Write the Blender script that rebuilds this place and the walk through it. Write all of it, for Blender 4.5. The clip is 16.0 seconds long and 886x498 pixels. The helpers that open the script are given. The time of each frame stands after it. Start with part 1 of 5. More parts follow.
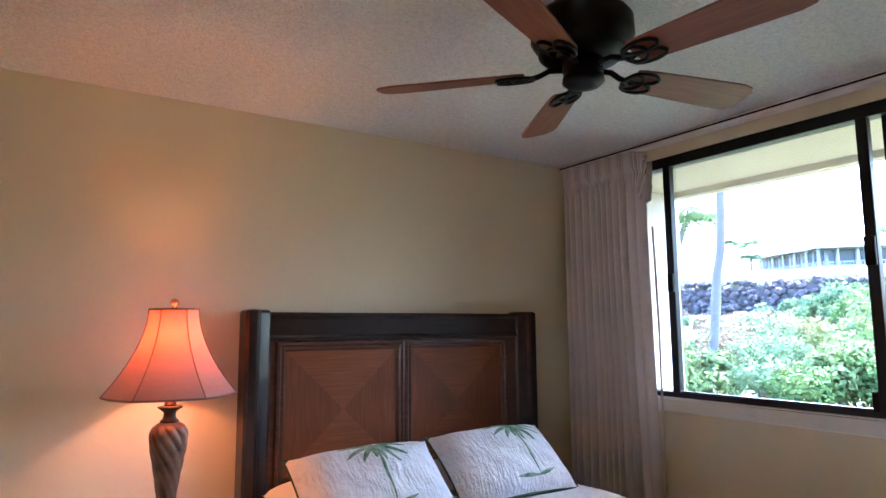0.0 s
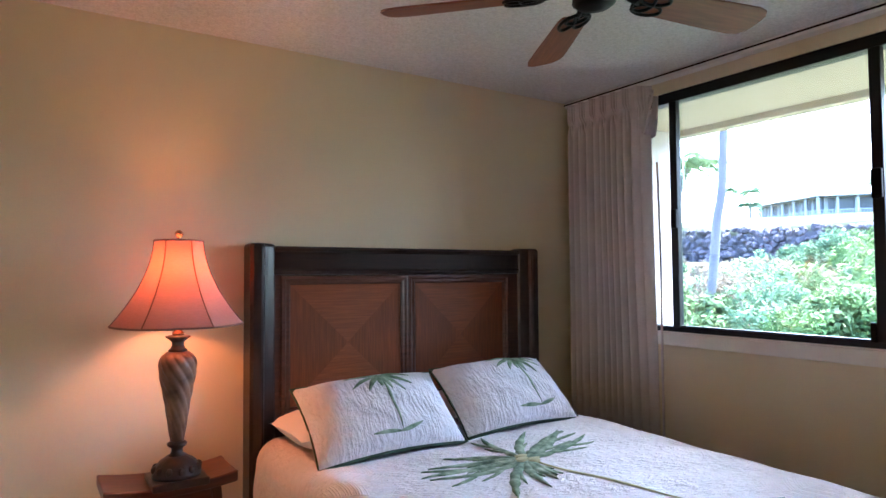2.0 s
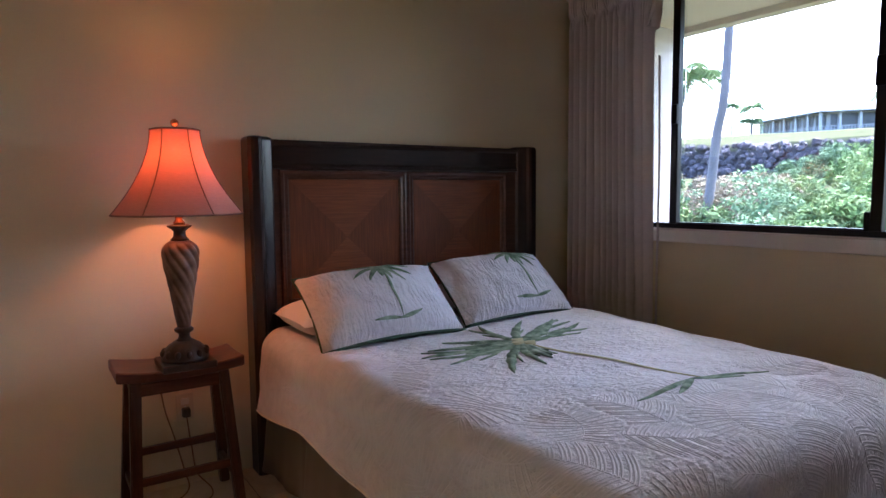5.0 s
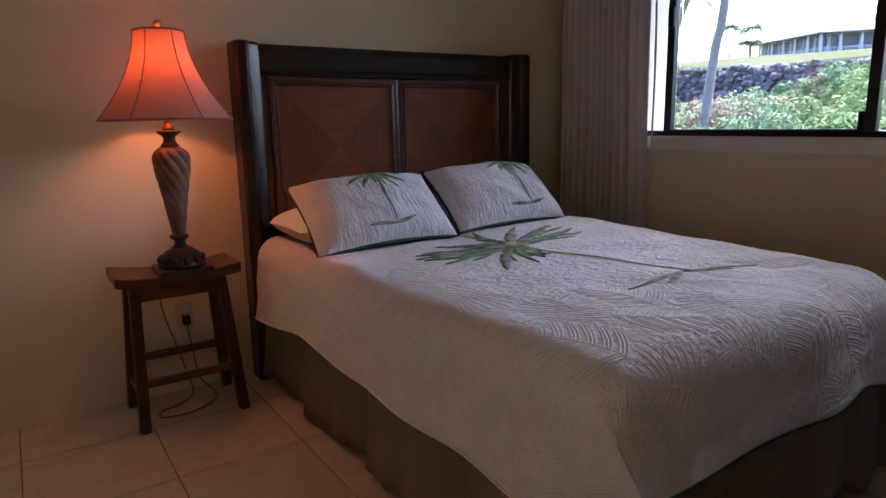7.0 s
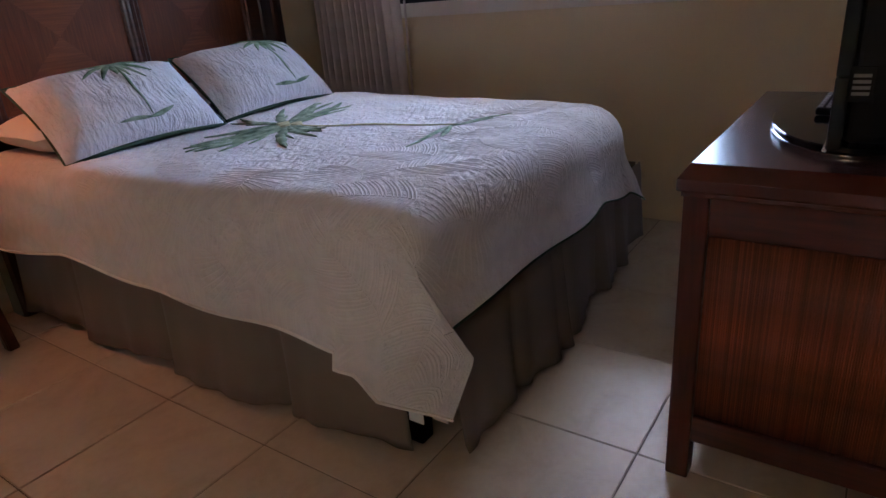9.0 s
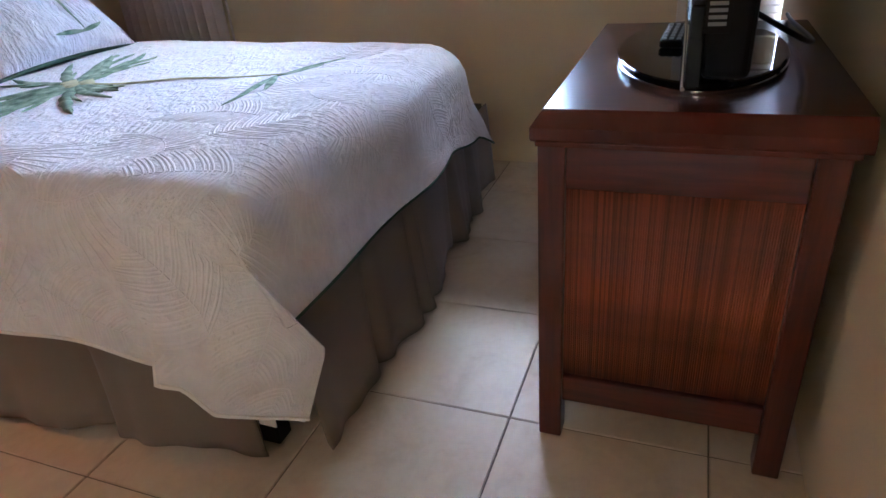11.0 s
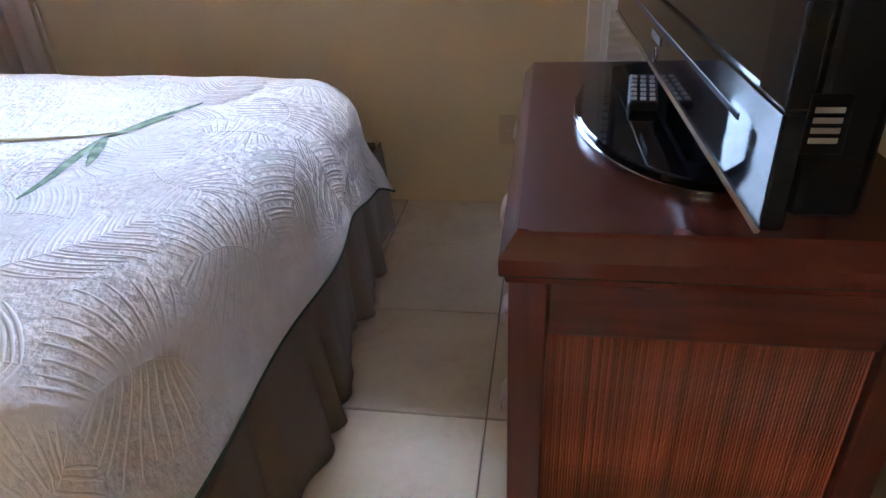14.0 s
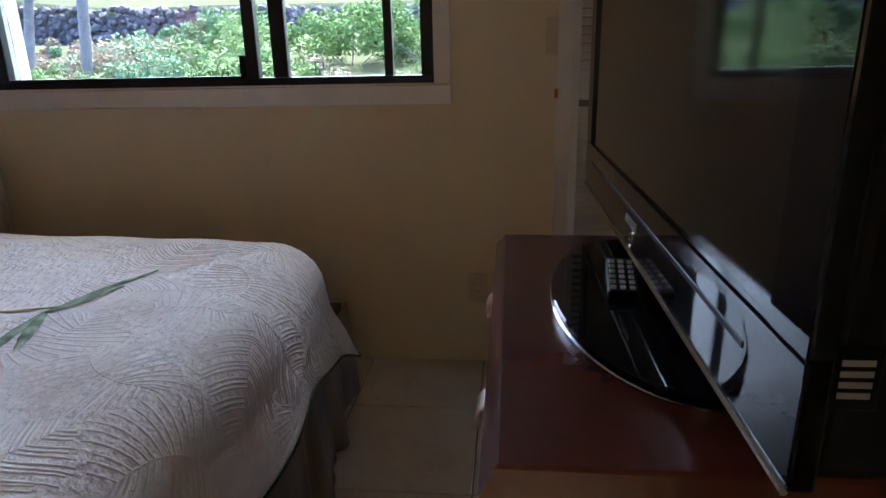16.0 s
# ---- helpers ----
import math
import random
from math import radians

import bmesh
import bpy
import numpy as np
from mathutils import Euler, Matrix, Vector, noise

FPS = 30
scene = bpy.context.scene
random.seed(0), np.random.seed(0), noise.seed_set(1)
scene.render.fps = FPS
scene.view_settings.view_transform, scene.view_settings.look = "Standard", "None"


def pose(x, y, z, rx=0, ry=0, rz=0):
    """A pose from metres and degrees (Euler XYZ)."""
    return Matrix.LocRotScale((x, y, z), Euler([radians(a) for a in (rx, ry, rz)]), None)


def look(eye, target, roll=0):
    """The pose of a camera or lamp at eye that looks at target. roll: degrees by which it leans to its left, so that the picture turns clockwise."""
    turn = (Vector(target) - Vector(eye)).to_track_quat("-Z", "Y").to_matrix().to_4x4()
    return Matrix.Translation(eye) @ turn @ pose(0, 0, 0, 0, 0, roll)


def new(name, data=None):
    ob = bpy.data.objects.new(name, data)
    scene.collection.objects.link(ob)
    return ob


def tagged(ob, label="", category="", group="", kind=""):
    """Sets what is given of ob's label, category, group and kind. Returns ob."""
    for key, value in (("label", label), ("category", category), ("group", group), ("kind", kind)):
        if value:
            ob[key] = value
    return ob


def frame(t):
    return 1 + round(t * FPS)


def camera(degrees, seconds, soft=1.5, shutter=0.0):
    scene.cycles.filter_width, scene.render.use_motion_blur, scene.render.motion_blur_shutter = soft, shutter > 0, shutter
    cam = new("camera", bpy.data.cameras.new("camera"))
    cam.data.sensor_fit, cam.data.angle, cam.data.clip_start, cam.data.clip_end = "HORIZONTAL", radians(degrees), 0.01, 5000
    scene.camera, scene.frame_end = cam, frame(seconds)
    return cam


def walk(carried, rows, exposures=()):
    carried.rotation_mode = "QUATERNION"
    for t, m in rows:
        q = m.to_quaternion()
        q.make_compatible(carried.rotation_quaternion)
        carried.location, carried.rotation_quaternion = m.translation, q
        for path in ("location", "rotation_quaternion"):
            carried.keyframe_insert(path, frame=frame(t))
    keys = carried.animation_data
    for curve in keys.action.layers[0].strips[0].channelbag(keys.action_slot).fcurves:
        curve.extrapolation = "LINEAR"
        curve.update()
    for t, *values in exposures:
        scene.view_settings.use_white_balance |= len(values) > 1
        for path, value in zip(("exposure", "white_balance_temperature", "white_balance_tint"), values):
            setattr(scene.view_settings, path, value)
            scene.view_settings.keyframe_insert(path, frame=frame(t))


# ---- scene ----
from mathutils.bvhtree import BVHTree
from mathutils.geometry import barycentric_transform

cam = camera(70.0, 16.0)
PATH = [
    (0, (-2.836, -2.858, 1.429), (-1.745, -1.199, 1.672), -0.4),
    (0.5, (-2.838, -2.849, 1.421), (-1.745, -1.186, 1.618), -0.4),
    (1, (-2.843, -2.841, 1.402), (-1.747, -1.175, 1.553), -0.5),
    (1.5, (-2.845, -2.841, 1.385), (-1.748, -1.172, 1.491), -0.5),
    (2, (-2.848, -2.838, 1.366), (-1.748, -1.169, 1.446), -0.4),
    (2.5, (-2.843, -2.835, 1.347), (-1.741, -1.166, 1.392), -0.3),
    (3, (-2.847, -2.827, 1.323), (-1.74, -1.161, 1.329), -0.4),
    (3.5, (-2.853, -2.829, 1.31), (-1.748, -1.162, 1.27), -0.3),
    (4, (-2.856, -2.83, 1.29), (-1.75, -1.166, 1.206), -0.3),
    (6.5, (-2.868, -2.872, 1.185), (-1.779, -1.227, 0.856), -1.0),
    (7, (-2.876, -2.864, 1.154), (-1.777, -1.24, 0.759), -1.2),
    (7.5, (-2.917, -2.858, 1.14), (-1.752, -1.313, 0.637), -2.3),
    (8, (-2.929, -2.864, 1.122), (-1.619, -1.474, 0.53), -3.6),
    (8.5, (-2.932, -2.882, 1.103), (-1.485, -1.677, 0.43), -3.9),
    (9, (-2.935, -2.883, 1.093), (-1.431, -1.796, 0.345), -4.8),
    (9.5, (-2.914, -2.88, 1.079), (-1.368, -1.914, 0.256), -5.4),
    (12, (-2.65, -2.773, 1.065), (-0.993, -2.234, 0.082), -4.3),
    (12.5, (-2.598, -2.749, 1.063), (-0.94, -2.269, 0.053), -4.1),
    (13, (-2.503, -2.699, 1.06), (-0.837, -2.281, 0.036), -3.6),
    (13.5, (-2.411, -2.65, 1.076), (-0.736, -2.29, 0.044), -3.1),
    (14, (-2.352, -2.617, 1.101), (-0.632, -2.315, 0.126), -2.9),
    (14.5, (-2.308, -2.606, 1.113), (-0.533, -2.355, 0.228), -2.3),
    (15, (-2.271, -2.601, 1.128), (-0.448, -2.371, 0.339), -1.8),
    (15.5, (-2.25, -2.596, 1.14), (-0.387, -2.382, 0.443), -1.4),
    (16, (-2.239, -2.599, 1.152), (-0.34, -2.39, 0.561), -1.3),
]
walk(cam, [(t, look(e, g, r)) for t, e, g, r in PATH], [(0, 5.25, 5150, 15), (3, 5.0, 5250, 16), (4, 4.4, 5350, 18), (6.5, 4.1, 5550, 24), (7.5, 3.9, 5650, 24), (9.5, 4.55, 5000, 20), (12, 5.6, 4900, 14), (13.5, 5.55, 4950, 14), (14.5, 5.6, 5050, 14), (15, 5.3, 5150, 14), (16, 4.25, 5500, 14)])

# ---------------------------------------------------------------- light
SUN_EL, SUN_AZ = 64, 80
world = bpy.data.worlds.new("sky")
scene.world = world
world.use_nodes = True
wn = world.node_tree.nodes
wl = world.node_tree.links
sky = wn.new("ShaderNodeTexSky")
sky.sky_type = "NISHITA"
sky.sun_disc = False
sky.sun_elevation, sky.sun_rotation = radians(SUN_EL), radians(SUN_AZ)
sky.air_density, sky.dust_density = 1.0, 6.0
veil = wn.new("ShaderNodeHueSaturation")
veil.inputs["Saturation"].default_value = 1.2
wl.new(sky.outputs[0], veil.inputs["Color"])
wl.new(veil.outputs[0], wn["Background"].inputs["Color"])
wn["Background"].inputs["Strength"].default_value = 0.15

sun = new("sun", bpy.data.lights.new("sun", "SUN"))
sun.data.energy, sun.data.angle, sun.data.color = 1.3, radians(10), (1.0, 0.95, 0.88)
sun.matrix_world = look((0, 0, 20), (math.sin(radians(SUN_AZ)) * -20, math.cos(radians(SUN_AZ)) * -20, 20 - 20 * math.tan(radians(SUN_EL))))

bulb = new("lamp_bulb_light", bpy.data.lights.new("lamp_bulb_light", "POINT"))
bulb.data.energy, bulb.data.color, bulb.data.shadow_soft_size = 0.31, (1.0, 0.29, 0.068), 0.035
bulb.location = (-2.363, -0.275, 1.380)


# ---------------------------------------------------------------- materials
def node_mat(name):
    m = bpy.data.materials.new(name)
    m.use_nodes = True
    nt = m.node_tree
    return m, nt, nt.nodes["Principled BSDF"]


def ramp(nt, fac, stops):
    r = nt.nodes.new("ShaderNodeValToRGB")
    e = r.color_ramp.elements
    while len(e) < len(stops):
        e.new(0.5)
    for k, (p, c) in zip(e, stops):
        k.position, k.color = p, (*c, 1)
    nt.links.new(fac, r.inputs[0])
    return r.outputs[0]


def coords(nt, scale=(1, 1, 1), rot=(0, 0, 0), space="Object"):
    t = nt.nodes.new("ShaderNodeTexCoord")
    mp = nt.nodes.new("ShaderNodeMapping")
    mp.inputs["Scale"].default_value = scale
    mp.inputs["Rotation"].default_value = rot
    nt.links.new(t.outputs[space], mp.inputs["Vector"])
    return mp.outputs[0]


def noise_tex(nt, vec, scale, detail=4, rough=0.55, distortion=0.0):
    n = nt.nodes.new("ShaderNodeTexNoise")
    n.inputs["Scale"].default_value, n.inputs["Detail"].default_value = scale, detail
    n.inputs["Roughness"].default_value, n.inputs["Distortion"].default_value = rough, distortion
    nt.links.new(vec, n.inputs["Vector"])
    return n.outputs["Fac"]


def math_node(nt, op, a, b=None):
    n = nt.nodes.new("ShaderNodeMath")
    n.operation = op
    for i, v in enumerate((a, b)):
        if v is None:
            continue
        if isinstance(v, (int, float)):
            n.inputs[i].default_value = v
        else:
            nt.links.new(v, n.inputs[i])
    return n.outputs[0]


def mix_col(nt, fac, a, b, blend="MIX"):
    n = nt.nodes.new("ShaderNodeMix")
    n.data_type, n.blend_type = "RGBA", blend
    for key, v in (("Factor", fac), ("A", a), ("B", b)):
        sock = [s for s in n.inputs if s.name == key and s.type == ("VALUE" if key == "Factor" else "RGBA")][0]
        if isinstance(v, (int, float)):
            sock.default_value = v
        elif isinstance(v, tuple):
            sock.default_value = (*v, 1)
        else:
            nt.links.new(v, sock)
    return [s for s in n.outputs if s.type == "RGBA"][0]


def bump(nt, bsdf, height, strength=0.3, dist=0.002):
    b = nt.nodes.new("ShaderNodeBump")
    b.inputs["Strength"].default_value, b.inputs["Distance"].default_value = strength, dist
    nt.links.new(height, b.inputs["Height"])
    nt.links.new(b.outputs[0], bsdf.inputs["Normal"])


def shade(c, k):
    return tuple(v * k for v in c)


def plain(name, col, rough=0.6, metal=0.0, var=0.12, scale=6, fine=60, bumps=0.15, dist=0.001, spec=0.5, space="Object", coat=0.0):
    """A surface of one colour with cloudy and fine variation and fine relief."""
    m, nt, p = node_mat(name)
    v = coords(nt, space=space)
    big = noise_tex(nt, v, scale, 3)
    small = noise_tex(nt, v, fine, 4)
    f = math_node(nt, "ADD", math_node(nt, "MULTIPLY", big, 0.6), math_node(nt, "MULTIPLY", small, 0.4))
    nt.links.new(ramp(nt, f, [(0.3, shade(col, 1 - var)), (0.7, shade(col, 1 + var))]), p.inputs["Base Color"])
    p.inputs["Roughness"].default_value, p.inputs["Metallic"].default_value = rough, metal
    p.inputs["Specular IOR Level"].default_value = spec
    p.inputs["Coat Weight"].default_value = coat
    if bumps:
        bump(nt, p, small, bumps, dist)
    return m


def wood(name, dark, light, axis="Z", rough=0.35, stretch=14, scale=5, coat=0.2):
    """Stained wood, grain along an axis of the object."""
    m, nt, p = node_mat(name)
    s = [stretch, stretch, stretch]
    s["XYZ".index(axis)] = 1
    v = coords(nt, tuple(s))
    g = noise_tex(nt, v, scale, 5, 0.55, 0.3)
    w = noise_tex(nt, coords(nt), 2.5, 2)
    f = math_node(nt, "ADD", math_node(nt, "MULTIPLY", g, 0.7), math_node(nt, "MULTIPLY", w, 0.3))
    nt.links.new(ramp(nt, f, [(0.32, dark), (0.52, tuple((a + b) / 2 for a, b in zip(dark, light))), (0.68, light)]), p.inputs["Base Color"])
    p.inputs["Roughness"].default_value = rough
    p.inputs["Coat Weight"].default_value = coat
    p.inputs["Coat Roughness"].default_value = 0.18
    if coat < 0.1:
        bump(nt, p, g, 0.04, 0.0005)
    return m


WALL = (0.71, 0.61, 0.42)
m_wall = plain("painted_plaster", WALL, 0.75, var=0.05, scale=1.2, fine=160, bumps=0.25, dist=0.0012, spec=0.3)
m_trim = plain("white_trim_paint", (0.74, 0.70, 0.64), 0.45, var=0.05, fine=90, bumps=0.05)
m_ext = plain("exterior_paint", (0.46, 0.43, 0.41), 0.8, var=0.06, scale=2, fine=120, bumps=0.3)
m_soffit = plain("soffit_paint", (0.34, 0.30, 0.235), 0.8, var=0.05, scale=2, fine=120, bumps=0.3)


def ceiling_mat():
    m, nt, p = node_mat("popcorn_ceiling")
    v = coords(nt)
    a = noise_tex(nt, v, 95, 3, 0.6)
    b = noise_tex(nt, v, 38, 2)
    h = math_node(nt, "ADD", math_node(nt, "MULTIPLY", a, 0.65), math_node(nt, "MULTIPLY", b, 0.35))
    # pits of the relief are greyed, their shade put into the white colour
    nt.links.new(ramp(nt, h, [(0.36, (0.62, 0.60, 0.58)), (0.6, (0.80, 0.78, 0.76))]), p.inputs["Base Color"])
    p.inputs["Roughness"].default_value = 0.95
    bump(nt, p, h, 1.0, 0.012)
    return m


m_ceiling = ceiling_mat()


def tile_mat():
    m, nt, p = node_mat("ceramic_tile")
    g = nt.nodes.new("ShaderNodeNewGeometry")
    info = nt.nodes.new("ShaderNodeObjectInfo")
    off = nt.nodes.new("ShaderNodeVectorMath")
    off.operation = "ADD"
    sc = nt.nodes.new("ShaderNodeVectorMath")
    sc.operation = "SCALE"
    sc.inputs[0].default_value = (37, 51, 0)
    nt.links.new(info.outputs["Random"], sc.inputs["Scale"])
    nt.links.new(g.outputs["Position"], off.inputs[0])
    nt.links.new(sc.outputs[0], off.inputs[1])
    a = noise_tex(nt, off.outputs[0], 5, 6, 0.6, 1.0)
    b = noise_tex(nt, off.outputs[0], 40, 4)
    f = math_node(nt, "ADD", math_node(nt, "MULTIPLY", a, 0.75), math_node(nt, "MULTIPLY", b, 0.25))
    c = ramp(nt, f, [(0.3, (0.50, 0.40, 0.29)), (0.5, (0.60, 0.50, 0.38)), (0.72, (0.66, 0.57, 0.45))])
    tone = ramp(nt, info.outputs["Random"], [(0, (0.92, 0.92, 0.92)), (1, (1.0, 1.0, 1.0))])
    nt.links.new(mix_col(nt, 1.0, c, tone, "MULTIPLY"), p.inputs["Base Color"])
    nt.links.new(ramp(nt, a, [(0.3, (0.42,) * 3), (0.7, (0.30,) * 3)]), p.inputs["Roughness"])
    bump(nt, p, b, 0.08, 0.001)
    return m


m_tile = tile_mat()
m_grout = plain("grout", (0.20, 0.16, 0.13), 0.9, fine=200)
m_dark = wood("espresso_wood", (0.010, 0.005, 0.004), (0.035, 0.015, 0.009), "X", 0.28, coat=0.2)
m_dark_v = wood("espresso_wood_upright", (0.010, 0.005, 0.004), (0.035, 0.015, 0.009), "Z", 0.28, coat=0.2)
m_frame = wood("brown_moulding_wood", (0.050, 0.018, 0.011), (0.13, 0.050, 0.028), "X", 0.30)
# level grain is coloured lighter than upright to imitate the window's sheen
m_ven_h = wood("veneer_level_sheen", (0.15, 0.043, 0.013), (0.31, 0.096, 0.030), "X", 0.30, 26, 6)
m_ven_v = wood("veneer_upright", (0.115, 0.031, 0.008), (0.26, 0.073, 0.018), "Z", 0.36, 26, 6)
m_mahog = wood("mahogany", (0.040, 0.008, 0.006), (0.105, 0.022, 0.014), "Z", 0.28, coat=0.15)
m_mahog_x = plain("polished_mahogany", (0.080, 0.018, 0.011), 0.24, var=0.20, scale=3, fine=26, bumps=0, spec=0.45)
m_mahog_y = wood("mahogany_cross", (0.040, 0.008, 0.006), (0.105, 0.022, 0.014), "Y", 0.28, coat=0.15)
m_reed = wood("reed", (0.16, 0.038, 0.018), (0.50, 0.135, 0.055), "Z", 0.45, 5, 9, coat=0.05)
m_stool = wood("stool_wood", (0.050, 0.014, 0.008), (0.15, 0.042, 0.020), "X", 0.33)
m_stool_v = wood("stool_wood_upright", (0.030, 0.010, 0.006), (0.10, 0.030, 0.016), "Z", 0.36)
m_blade = wood("fan_blade_wood", (0.15, 0.043, 0.018), (0.27, 0.088, 0.038), "X", 0.5, 12, 6, coat=0.0)
m_black = plain("black_metal", (0.004, 0.0036, 0.0036), 0.42, 0.0, spec=0.15, var=0.2, fine=150, bumps=0.1)
m_alu = plain("black_window_metal", (0.005, 0.006, 0.008), 0.4, 0.0, spec=0.3, var=0.2, fine=120, bumps=0.05)
m_tvblack = plain("glossy_black_plastic", (0.006, 0.006, 0.007), 0.03, var=0.1, bumps=0, spec=0.2)
m_tvside = plain("dark_plastic", (0.004, 0.0045, 0.006), 0.45, var=0.2, fine=300, bumps=0.1, spec=0.12)
m_screen = plain("screen_glass", (0.006, 0.006, 0.006), 0.07, var=0.05, bumps=0, spec=0.4)
m_chrome = plain("chrome", (0.42, 0.44, 0.48), 0.12, 1.0, var=0.05, bumps=0)
m_nickel = plain("satin_nickel", (0.80, 0.78, 0.75), 0.28, 1.0, var=0.06, bumps=0)
m_key = plain("grey_rubber", (0.28, 0.29, 0.30), 0.6, var=0.1, bumps=0)
m_label = plain("label_paper", (0.13, 0.13, 0.13), 0.7, var=0.1, bumps=0)
m_print = plain("pale_label_print", (0.20, 0.20, 0.20), 0.6, var=0.1, bumps=0)
m_plate = plain("beige_plastic", (0.60, 0.50, 0.36), 0.4, var=0.04, bumps=0)
m_plug = plain("brown_plug", (0.035, 0.022, 0.016), 0.5, bumps=0)
m_cord = plain("brown_cord", (0.22, 0.11, 0.055), 0.5, bumps=0)
m_brass = plain("copper_brass", (0.62, 0.30, 0.16), 0.25, 1.0, var=0.1, bumps=0)
m_lampbase = plain("dark_bronze_resin", (0.050, 0.030, 0.020), 0.42, 0.2, var=0.4, scale=20, fine=90, bumps=0.3)
m_skirt = plain("taupe_bed_skirt", (0.19, 0.150, 0.112), 0.6, var=0.12, scale=4, fine=400, bumps=0.3, spec=0.2)
m_sheet = plain("white_cotton", (0.80, 0.76, 0.72), 0.9, var=0.03, fine=300, bumps=0.2, spec=0.2)
m_piping = plain("green_piping", (0.050, 0.085, 0.048), 0.85, var=0.25, fine=250, spec=0.2)
m_sham = plain("olive_sham_back", (0.12, 0.13, 0.075), 0.9, var=0.15, fine=300, spec=0.2)
m_trunkcloth = plain("tan_applique", (0.46, 0.44, 0.24), 0.9, var=0.2, scale=25, fine=250, spec=0.2)
m_tag = plain("white_tag", (0.75, 0.75, 0.74), 0.8, bumps=0)


def leafcloth():
    m, nt, p = node_mat("green_applique")
    v = coords(nt)
    f = noise_tex(nt, v, 22, 4, 0.6)
    nt.links.new(ramp(nt, f, [(0.32, (0.055, 0.095, 0.055)), (0.48, (0.15, 0.22, 0.13)), (0.66, (0.33, 0.41, 0.28))]), p.inputs["Base Color"])
    p.inputs["Roughness"].default_value = 0.9
    bump(nt, p, noise_tex(nt, v, 160, 3), 0.4, 0.002)
    return m


m_leafcloth = leafcloth()


def body_mat():
    m, nt, p = node_mat("spiral_lamp_body")
    f = noise_tex(nt, coords(nt), 18, 4)
    nt.links.new(ramp(nt, f, [(0.3, (0.085, 0.042, 0.026)), (0.7, (0.23, 0.125, 0.072))]), p.inputs["Base Color"])
    p.inputs["Roughness"].default_value = 0.42
    bump(nt, p, noise_tex(nt, coords(nt), 90, 3), 0.2, 0.001)
    return m


m_body = body_mat()


def cloth_through(name, col, trans, weave=500, frac=0.5):
    """Cloth that lets light through."""
    m, nt, p = node_mat(name)
    v = coords(nt)
    w = noise_tex(nt, v, weave, 2)
    slub = noise_tex(nt, coords(nt, (1, 1, 12)), 60, 3)
    nt.links.new(ramp(nt, slub, [(0.3, shade(col, 0.9)), (0.7, shade(col, 1.08))]), p.inputs["Base Color"])
    p.inputs["Roughness"].default_value = 0.9
    p.inputs["Specular IOR Level"].default_value = 0.2
    bump(nt, p, w, 0.3, 0.001)
    tr = nt.nodes.new("ShaderNodeBsdfTranslucent")
    nt.links.new(ramp(nt, slub, [(0.3, shade(trans, 0.88)), (0.7, trans)]), tr.inputs["Color"])
    mx = nt.nodes.new("ShaderNodeMixShader")
    mx.inputs[0].default_value = frac
    nt.links.new(p.outputs[0], mx.inputs[1])
    nt.links.new(tr.outputs[0], mx.inputs[2])
    nt.links.new(mx.outputs[0], nt.nodes["Material Output"].inputs["Surface"])
    return m


m_shade = cloth_through("lampshade_cloth", (0.48, 0.29, 0.25), (0.58, 0.17, 0.10), frac=0.20)
# warm translucent cloth that tints the fill light of the added west opening
m_fill_cloth = cloth_through("tan_fill_cloth", (0.66, 0.49, 0.33), (0.94, 0.67, 0.41), frac=0.90)
m_shadetrim = plain("shade_braid", (0.22, 0.12, 0.09), 0.8, var=0.2, fine=300)
m_curtain = cloth_through("curtain_linen", (0.63, 0.56, 0.545), (0.62, 0.54, 0.51), frac=0.07)


def glass_mat():
    m, nt, p = node_mat("window_glass")
    nt.nodes.remove(p)
    t = nt.nodes.new("ShaderNodeBsdfTransparent")
    t.inputs[0].default_value = (0.93, 0.97, 0.95, 1)
    g = nt.nodes.new("ShaderNodeBsdfGlossy")
    g.inputs["Roughness"].default_value = 0.01
    fr = nt.nodes.new("ShaderNodeFresnel")
    fr.inputs[0].default_value = 1.45
    mx = nt.nodes.new("ShaderNodeMixShader")
    nt.links.new(fr.outputs[0], mx.inputs[0])
    nt.links.new(t.outputs[0], mx.inputs[1])
    nt.links.new(g.outputs[0], mx.inputs[2])
    nt.links.new(mx.outputs[0], nt.nodes["Material Output"].inputs["Surface"])
    return m


m_glass = glass_mat()


